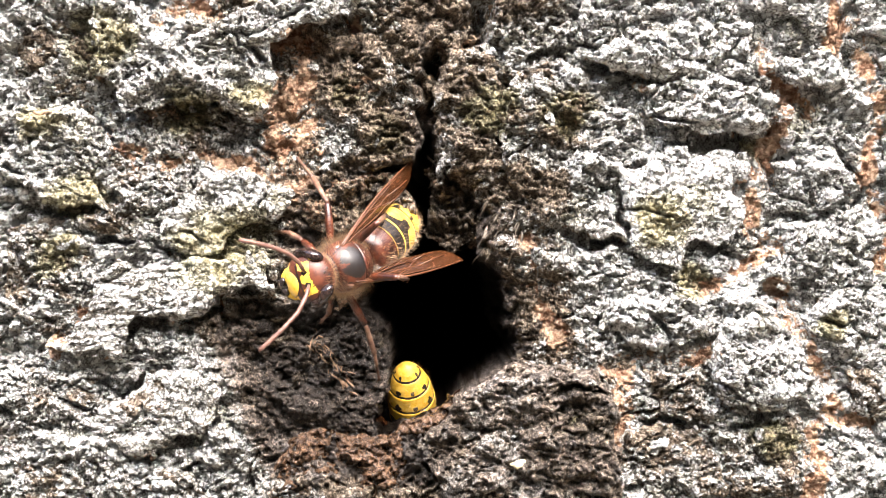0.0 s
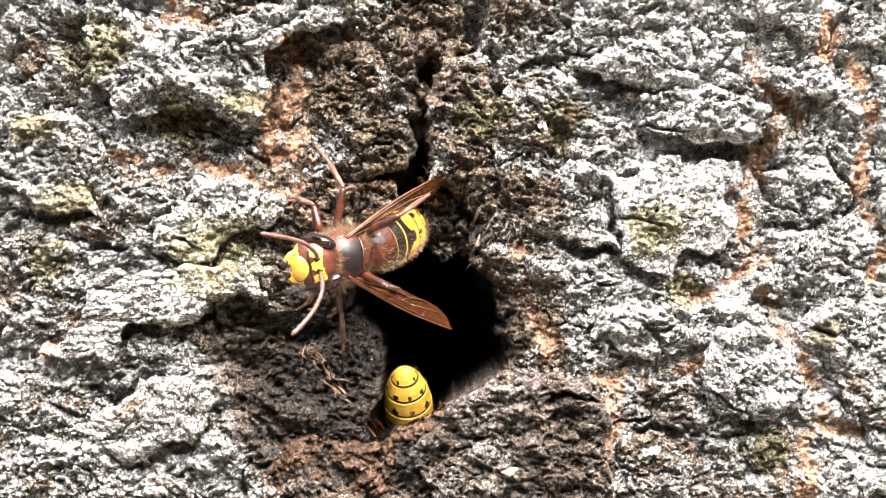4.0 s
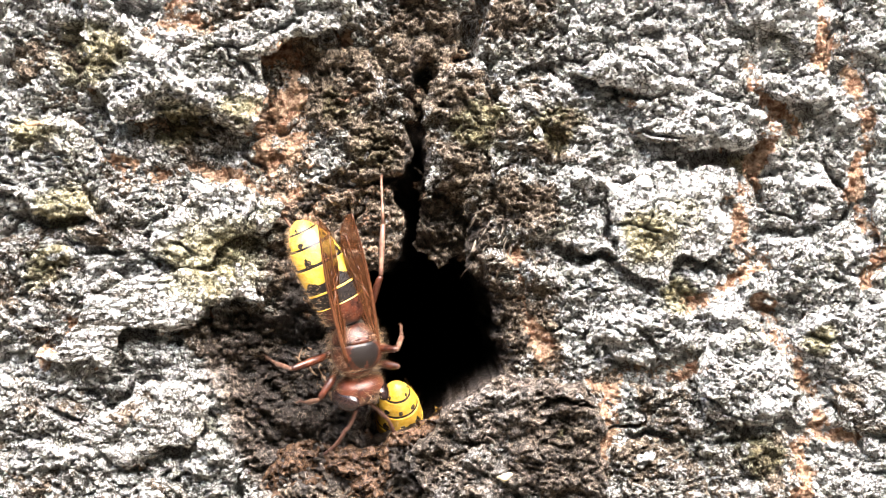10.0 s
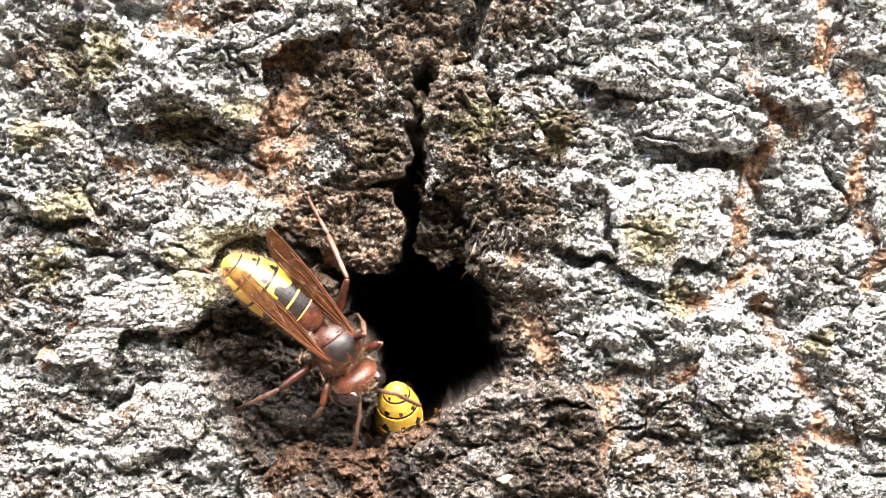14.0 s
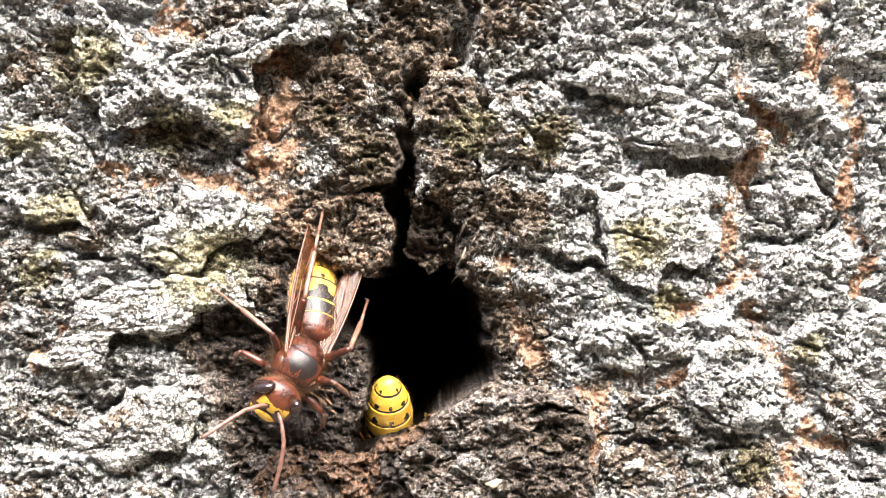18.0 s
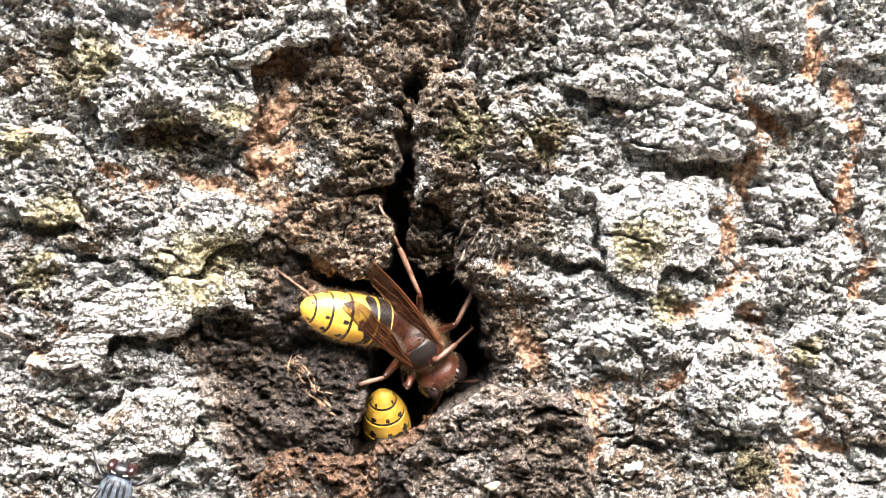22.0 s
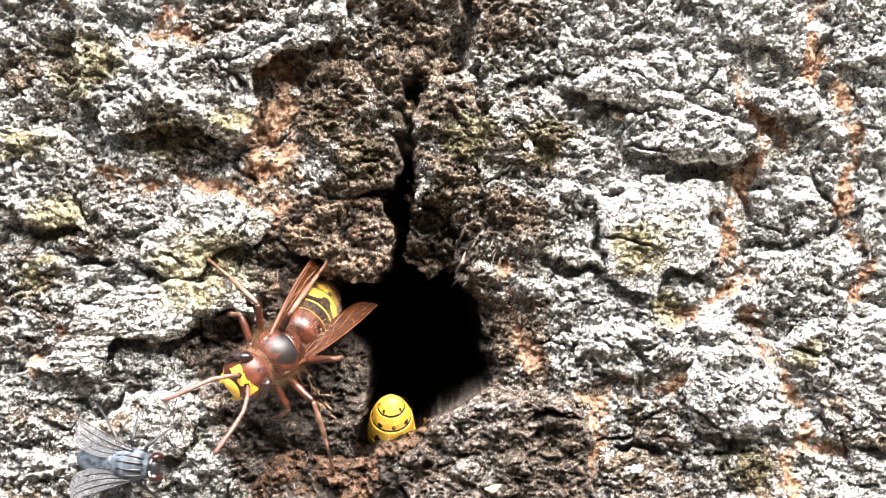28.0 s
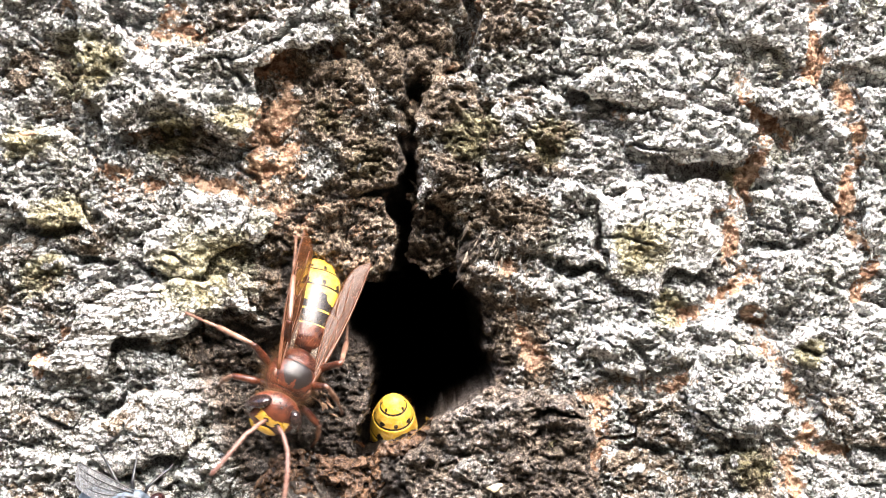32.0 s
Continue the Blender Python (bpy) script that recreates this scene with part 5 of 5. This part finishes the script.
# seconds, place on the plan, height of the thorax, heading, pitch, roll, abdomen's yaw and pitch, dip and yaw of the head,
# pitch and yaw of the left wing, pitch and yaw of the right wing
CRAWL = [
    (0.0, -12.83, -4.15, 7.00, -160.57, 34.61, 0.00, 17.32, -17.28, -23.01, -1.26, -6.95, -5.91, -9.52, 24.24),
    (0.5, -13.09, -3.08, 7.00, -173.53, 33.99, 0.00, 19.65, -18.22, -32.58, 3.41, -5.60, -10.84, -9.96, 22.36),
    (1.0, -12.30, -2.49, 7.00, -176.13, 33.38, 0.00, 1.94, -17.83, -38.55, 8.09, -4.25, -15.78, -10.40, 20.49),
    (1.5, -12.73, -3.03, 7.00, -182.41, 33.34, 0.00, 12.61, -14.67, -42.22, 7.83, -7.21, -18.68, -11.73, 19.84),
    (2.0, -12.29, -2.54, 7.00, -164.81, 33.31, 0.00, -3.18, -21.97, -45.88, 7.57, -10.16, -21.57, -13.06, 19.19),
    (2.5, -12.70, -2.82, 7.00, -170.16, 33.45, 0.00, 3.32, -18.11, -46.02, 9.64, -7.35, -22.63, -13.38, 21.63),
    (3.0, -12.29, -1.99, 7.00, -173.98, 33.59, 0.00, 1.15, -20.60, -46.16, 11.71, -4.55, -23.69, -13.69, 24.07),
    (3.5, -12.41, -2.26, 7.00, -180.55, 34.04, -3.67, 15.31, -19.14, -48.92, 10.34, -4.07, -25.75, -9.97, 22.79),
    (4.5, -11.69, -2.27, 7.00, -161.03, 34.95, -11.00, -2.27, -21.23, -50.83, 7.61, -3.11, -29.86, -2.53, 20.22),
    (5.5, -9.99, -2.33, 6.50, -127.62, 33.96, -18.33, -29.57, -26.54, -53.82, 4.87, -2.16, -33.98, 4.92, 17.66),
    (6.0, -8.36, -7.89, 3.90, -97.90, 14.67, -22.00, -7.42, -2.00, 12.02, 3.50, -1.68, -36.03, 8.64, 16.38),
    (6.5, -6.60, -7.90, 1.50, -88.46, -9.67, -20.00, 9.31, 6.30, 17.67, 0.96, 2.23, -17.39, 8.09, 13.65),
    (7.0, -4.70, -9.47, -0.50, -69.05, -14.35, -18.00, 10.54, 2.78, 27.99, -1.58, 6.14, 1.26, 7.54, 10.92),
    (7.5, -3.42, -11.11, -2.50, -39.65, -22.62, -14.00, -24.85, 9.59, 19.43, -1.17, 15.26, -9.98, 3.31, 2.16),
    (8.0, -3.27, -11.57, -8.00, -41.28, -27.07, -10.00, -18.04, 18.09, 14.69, -0.76, 24.38, -21.22, -0.92, -6.60),
    (8.5, -5.24, -12.84, -6.00, -36.60, -27.23, -10.00, -12.00, 12.21, 12.98, 0.19, 18.50, -19.40, 7.36, 5.05),
    (9.0, -5.75, -11.35, -3.50, -39.64, -22.04, -10.00, -3.94, 4.27, 16.63, 1.13, 12.63, -17.57, 15.65, 16.69),
    (9.5, -7.92, -9.72, 2.00, -73.71, -19.44, -19.00, 4.12, 4.48, -0.12, 2.63, 5.51, -6.77, 7.28, 9.86),
    (10.0, -10.78, -11.88, 2.60, -83.15, -8.89, -28.00, 15.50, -8.54, 11.08, 4.13, -1.62, 4.03, -1.09, 3.02),
    (10.5, -15.25, -13.05, 3.40, -95.81, 9.89, -25.00, 3.15, -6.84, -14.12, 4.56, 1.57, 4.98, 1.93, 7.57),
    (11.0, -14.73, -14.83, 3.40, -94.74, 13.33, -22.00, 8.25, -6.35, -14.66, 4.99, 4.76, 5.92, 4.95, 12.11),
    (11.5, -16.85, -16.19, 3.40, -105.98, 39.95, -18.00, 6.28, -11.35, 6.46, 3.49, 3.67, 4.51, 4.54, 13.17),
    (12.0, -17.68, -16.95, 3.40, -104.83, 35.64, -14.00, 9.21, -7.22, 2.29, 2.00, 2.58, 3.10, 4.14, 14.24),
    (12.5, -18.70, -16.11, 3.40, -116.37, 37.04, -17.00, 15.72, -11.43, 6.93, 3.75, 3.58, 3.02, 4.37, 13.37),
    (13.0, -16.67, -12.73, 3.40, -92.90, -9.30, -20.00, 8.45, 2.24, 10.84, 5.49, 4.59, 2.94, 4.60, 12.51),
    (13.5, -15.94, -11.88, 3.40, -73.43, -15.01, -20.00, 1.78, 9.09, 13.13, 3.09, 5.10, 3.57, 5.79, 13.22),
    (14.0, -12.97, -11.34, 3.40, -54.90, -7.17, -20.00, 18.22, 2.07, 25.98, 0.70, 5.62, 4.19, 6.97, 13.92),
    (14.5, -12.32, -11.21, 3.40, -44.82, -14.79, -20.33, 5.62, 13.40, 19.88, 0.91, 4.32, 5.97, 5.85, 16.84),
    (15.5, -12.93, -11.57, 3.40, -75.17, -21.80, -21.00, 10.00, 14.96, -5.00, 1.34, 1.72, 9.54, 3.61, 22.69),
    (16.5, -13.11, -12.11, 3.40, -101.94, 14.61, -21.67, 20.76, -7.99, -21.46, 1.76, -0.88, 13.10, 1.36, 28.53),
    (17.0, -13.84, -11.86, 3.40, -117.75, 16.60, -22.00, 30.11, -10.76, -29.96, 1.98, -2.18, 14.88, 0.24, 31.45),
    (17.5, -14.57, -12.45, 3.40, -123.55, 18.47, -18.00, 23.42, -18.00, -26.34, 2.15, -6.25, 12.03, -4.60, 26.83),
    (18.0, -15.86, -12.83, 3.40, -124.64, 20.35, -14.00, 22.46, -23.66, -22.72, 2.32, -10.32, 9.18, -9.45, 22.22),
    (18.5, -14.86, -13.56, 3.40, -96.51, 18.77, -19.00, 2.98, -14.51, -9.93, 1.27, -4.16, 6.58, -3.41, 17.85),
    (19.0, -14.82, -14.98, 3.40, -95.30, 17.19, -24.00, 4.42, -10.45, -13.94, 0.23, 1.99, 3.99, 2.63, 13.49),
    (19.5, -14.53, -14.29, 3.40, -88.27, -0.90, -23.00, 3.01, 0.51, 24.74, -1.10, 3.64, 2.77, 4.71, 12.24),
    (20.0, -11.09, -10.28, 2.60, -68.83, -11.60, -22.00, 4.20, 6.81, 21.41, -2.42, 5.28, 1.56, 6.79, 10.99),
    (20.5, -7.57, -8.63, 0.50, -58.55, -13.35, -11.00, 25.59, 7.31, 23.82, -0.82, 11.88, 1.98, 17.51, 9.38),
    (21.0, -5.64, -8.06, -3.50, -36.28, -28.00, 0.00, 28.23, 15.80, 3.35, 0.79, 18.48, 2.39, 28.23, 7.77),
    (21.5, -4.19, -9.22, -5.00, -47.72, -26.84, 0.00, 36.83, 16.53, 8.46, -0.32, 19.56, 1.66, 29.41, 6.81),
    (22.0, -2.78, -11.10, -7.50, -53.26, -19.62, 0.00, 38.04, 12.96, 18.64, -1.43, 20.63, 0.93, 30.58, 5.85),
    (22.5, -2.26, -12.86, -9.50, -60.46, -31.94, 0.00, 26.52, 18.81, 8.47, -1.07, 21.06, -0.54, 28.97, 2.40),
    (23.0, -1.25, -14.21, -11.50, -62.71, -34.87, 0.00, 29.61, 21.04, 8.69, -0.72, 21.48, -2.02, 27.36, -1.05),
    (23.5, -2.39, -11.13, -5.00, -75.82, -23.98, -11.00, 26.70, 12.69, 15.87, -1.99, 11.02, 1.91, 15.02, 6.60),
    (24.0, -6.61, -8.89, 1.80, -89.54, -5.92, -22.00, 34.75, -6.66, 19.23, -3.26, 0.56, 5.84, 2.69, 14.26),
    (24.5, -12.05, -11.07, 3.40, -116.02, 5.88, -15.00, 36.49, -6.74, -23.00, 0.85, -0.85, 4.30, 0.34, 13.83),
    (25.0, -17.82, -12.81, 3.00, -143.90, 32.57, -8.00, 17.00, -22.43, -6.90, 4.96, -2.26, 2.77, -2.01, 13.41),
    (25.5, -18.18, -12.68, 3.00, -143.98, 32.40, -7.33, 20.04, -22.18, -9.05, 4.84, -3.62, 2.45, -3.56, 14.50),
    (26.5, -17.49, -11.45, 3.30, -146.37, 33.35, -6.00, 20.31, -24.94, -19.00, 4.58, -6.34, 1.81, -6.65, 16.70),
    (27.5, -16.68, -10.42, 3.50, -152.08, 33.89, -4.67, 23.53, -27.77, -24.64, 4.33, -9.06, 1.16, -9.73, 18.89),
    (28.0, -18.03, -11.04, 3.50, -145.33, 33.73, -4.00, 14.06, -24.37, -21.99, 4.20, -10.42, 0.84, -11.28, 19.99),
    (28.5, -15.33, -10.08, 3.50, -128.98, 37.31, -7.00, 14.19, -30.13, -28.04, 1.14, -14.53, 0.88, -13.52, 16.98),
    (29.0, -14.84, -10.11, 3.50, -121.05, 40.89, -10.00, 16.73, -31.33, -29.29, -1.91, -18.63, 0.92, -15.76, 13.98),
    (29.5, -15.27, -11.66, 3.00, -112.92, 36.42, -17.00, 13.67, -24.50, -24.90, 2.43, -7.58, -0.61, -4.96, 11.96),
    (30.0, -12.94, -14.29, 3.40, -90.53, 35.84, -24.00, 4.11, -8.95, 13.78, 6.77, 3.46, -2.14, 5.84, 9.94),
    (30.5, -11.94, -13.38, 3.40, -78.13, -16.50, -25.00, 3.64, 14.53, 7.93, 5.21, 6.24, -0.43, 6.43, 9.51),
    (31.0, -12.84, -13.40, 3.40, -79.14, -12.75, -26.00, 10.10, 12.46, 8.18, 3.66, 9.02, 1.28, 7.02, 9.08),
    (31.5, -14.01, -14.24, 3.40, -89.40, 17.40, -20.00, 7.99, -2.33, -11.11, 3.35, 6.34, 2.25, 5.82, 13.71),
    (32.0, -16.64, -13.52, 3.70, -117.20, 21.99, -14.00, 13.43, -5.62, -19.17, 3.05, 3.65, 3.22, 4.62, 18.35),
]
# seconds, place on the plan, heading
FLY_PATH = [
    (0.0, -38.66, -33.96, 78.69),
    (21.0, -36.10, -32.11, 78.69),
    (21.7, -35.94, -29.32, 78.69),
    (22.0, -35.82, -26.66, 73.30),
    (22.2, -35.38, -24.98, 78.69),
    (22.4, -34.82, -18.72, 60.11),
    (22.6, -31.04, -12.27, 50.71),
    (22.8, -26.40, -12.56, -0.00),
    (23.2, -23.05, -12.64, -9.74),
    (23.5, -25.47, -14.96, -30.47),
    (24.0, -25.11, -16.78, -38.93),
    (24.5, -26.72, -17.19, -41.35),
    (24.7, -33.53, -16.33, -75.55),
    (24.9, -42.56, -18.43, -84.29),
    (25.3, -42.48, -18.62, -81.47),
    (25.5, -46.68, -22.76, -36.87),
    (26.5, -52.20, -25.69, -23.96),
    (27.5, -45.28, -24.89, -17.53),
    (28.0, -34.01, -23.17, -5.71),
    (28.2, -33.09, -23.22, -3.43),
    (28.5, -35.88, -28.41, -30.47),
    (29.0, -35.89, -28.20, -11.65),
    (30.0, -35.38, -27.50, -4.00),
    (32.0, -34.21, -27.80, -4.00),
]
# seconds, tip of the guard's abdomen, and its middle
GUARD_PATH = [
    (0.0, -6.45, -17.23, -5.92, -23.48),
    (3.0, -5.87, -17.01, -5.38, -22.95),
    (6.0, -6.05, -16.73, -5.96, -23.39),
    (9.0, -6.40, -18.12, -6.30, -23.43),
    (11.0, -6.27, -18.13, -6.09, -23.58),
    (13.0, -6.40, -18.26, -6.10, -23.46),
    (16.5, -6.10, -17.09, -6.58, -23.34),
    (19.0, -6.37, -16.81, -6.46, -22.99),
    (22.0, -6.63, -18.08, -6.34, -23.69),
    (24.0, -6.24, -18.49, -6.20, -23.19),
    (26.5, -6.11, -18.42, -6.06, -23.11),
    (28.0, -5.77, -18.64, -6.11, -23.27),
    (32.0, -5.75, -18.60, -6.08, -23.17),
]


def body_pose(x, z, h, heading, pitch, roll=0.0):
    """Pose of an insect on the bark: it heads along the plan, its back to the open air, its head raised by pitch."""
    a, p = radians(heading), radians(pitch)
    f = Vector((math.cos(p) * math.cos(a), -math.sin(p), math.cos(p) * math.sin(a)))
    up = Vector((0, -1, 0))
    up = (up - f * up.dot(f)).normalized()
    left = up.cross(f)
    m = Matrix((f, left, up)).transposed().to_4x4()
    return Matrix.Translation((x * MM, -h * MM, z * MM)) @ m @ pose(0, 0, 0, roll, 0, 0)


def bend(hip, foot, a, b):
    """Poses of thigh, shin and foot, in the body's space, that reach from hip to foot with the knee raised."""
    hip, foot = Vector(hip), Vector(foot)
    way = foot - hip
    reach = min(max(way.length, abs(a - b) + 0.4), a + b - 0.05)
    way.normalize()
    out = Vector((way.x * 0.3, way.y, 0)).normalized()
    rise = (Vector((0, 0, 1)) + 0.45 * out)
    rise = (rise - way * rise.dot(way)).normalized()
    c = (a * a + reach * reach - b * b) / (2 * a * reach)
    knee = hip + way * (a * c) + rise * (a * math.sqrt(max(0.0, 1 - c * c)))
    end = hip + way * reach

    def frame_of(p, q):
        x = (q - p).normalized()
        y = Vector((0, 0, 1)).cross(x)
        y = y.normalized() if y.length > 1e-4 else Vector((0, 1, 0))
        m = Matrix((x, y, x.cross(y))).transposed().to_4x4()
        m.translation = p * MM
        return m
    thigh = frame_of(hip, knee)
    low = knee.lerp(end, 0.5) + rise * 0.35
    shin, foot_m = frame_of(knee, low), frame_of(low, end)
    back = thigh.inverted()
    return thigh, back @ shin, back @ foot_m


def place_legs(these, roots):
    """Feet stay where they stand until the body has moved on, then step to their resting places."""
    tracks = [[] for _ in these]
    stand = [None] * len(these)
    for t, m in roots:
        inv = m.inverted()
        for k, (kind, side, *_) in enumerate(these):
            fx, fy = kind[4]
            want = m @ (Vector((fx, fy * side, -3.6)) * MM)
            x, z = want.x / MM, want.z / MM
            ground = bark_at(x, z)
            if ground < -9.0:
                goal = m @ (Vector((fx * 0.62, fy * side * 0.6, -4.2)) * MM)
            else:
                goal = Vector((x, -ground, z)) * MM
            reach = (inv @ (stand[k] if stand[k] is not None else goal)) / MM - Vector((kind[1][0], kind[1][1] * side, kind[1][2]))
            if stand[k] is None or (stand[k] - goal).length > 3.2 * MM or reach.length > kind[2] + kind[3] - 0.4:
                stand[k] = goal
            foot = (inv @ stand[k]) / MM
            hip = (kind[1][0], kind[1][1] * side, kind[1][2])
            if foot.z > 0.5:
                foot.z = 0.5
            if foot.y * side < 1.5:
                foot.y = 1.5 * side
            tracks[k].append((t, bend(hip, foot, kind[2], kind[3])))
    for (kind, side, thigh, shin, foot), rows in zip(these, tracks):
        walk(thigh, [(t, p[0]) for t, p in rows])
        walk(shin, [(t, p[1]) for t, p in rows])
        walk(foot, [(t, p[2]) for t, p in rows])


def motions():
    roots = [(r[0], body_pose(r[1], r[2], r[3], r[4], r[5], r[6])) for r in CRAWL]
    walk(hornet, roots)
    walk(abdomen, [(r[0], pose(-2.75 * MM, 0, -0.3 * MM, 0, r[8], r[7])) for r in CRAWL])
    walk(head, [(r[0], pose(2.8 * MM, 0, 0.1 * MM, 0, r[9], r[10])) for r in CRAWL])
    for s, w, k in zip((1, -1), wings, (11, 13)):
        walk(w, [(r[0], pose(0.7 * MM, 1.9 * s * MM, 1.55 * MM, 12 * s, r[k], r[k + 1])) for r in CRAWL])
    for s, a in zip((1, -1), feelers):
        walk(a, [(r[0], pose(3.15 * MM, 0.62 * s * MM, 0.25 * MM, 0, 14 * math.sin(2.1 * r[0] + s) + 12, 9 * math.sin(1.7 * r[0] + 2 * s) + 8 * s)) for r in CRAWL])
    place_legs(legs, roots)

    stand = []
    for t, ax, az, cx, cz in GUARD_PATH:
        tip, mid = Vector((ax, 8.0, az)), Vector((cx, 11.0, cz))
        f = (mid - tip).normalized()
        f = (f + Vector((0, 0.75, 0))).normalized()
        up = Vector((0.12, -1, 0))
        up = (up - f * up.dot(f)).normalized()
        m = Matrix((f, up.cross(f), up)).transposed().to_4x4()
        m.translation = (tip + f * 15.3) * MM
        stand.append((t, m))
    walk(guard, stand)
    still = lambda m: [(0.0, m), (32.0, m)]
    walk(guard_abdomen, still(pose(-2.75 * MM, 0, -0.3 * MM, 0, 0, 0)))
    walk(guard_head, still(pose(2.8 * MM, 0, 0.1 * MM, 0, 40, 0)))
    for s, w in zip((1, -1), guard_wings):
        walk(w, still(pose(0.7 * MM, 1.9 * s * MM, 1.55 * MM, 12 * s, 4, -s * 16)))
    for kind, side, thigh, shin, foot in guard_legs:
        hip = (kind[1][0], kind[1][1] * side, kind[1][2])
        rest = (kind[4][0], kind[4][1] * side, -3.0)
        if kind[0] == "hind" and side < 0:
            rest = (-17.2, -6.0, 5.0)
        else:
            rest = (-3.5 if kind[0] == "hind" else kind[4][0] * 0.6, 3.2 * side, -6.5)
        p = bend(hip, rest, kind[2], kind[3])
        for ob, m in zip((thigh, shin, foot), p):
            walk(ob, still(m))

    rows = []
    for t, x, z, heading in FLY_PATH:
        c, s = math.cos(radians(heading)), math.sin(radians(heading))
        under = max(bark_at(x + u * c - w * s, z + u * s + w * c) for u, w in ((0, 0), (2.5, 0), (-4, 0), (-6, 2.5), (-6, -2.5), (0, 3), (0, -3)))
        rows.append((t, body_pose(x, z, under + 1.9, heading, 4.0)))
    walk(fly, rows)


motions()
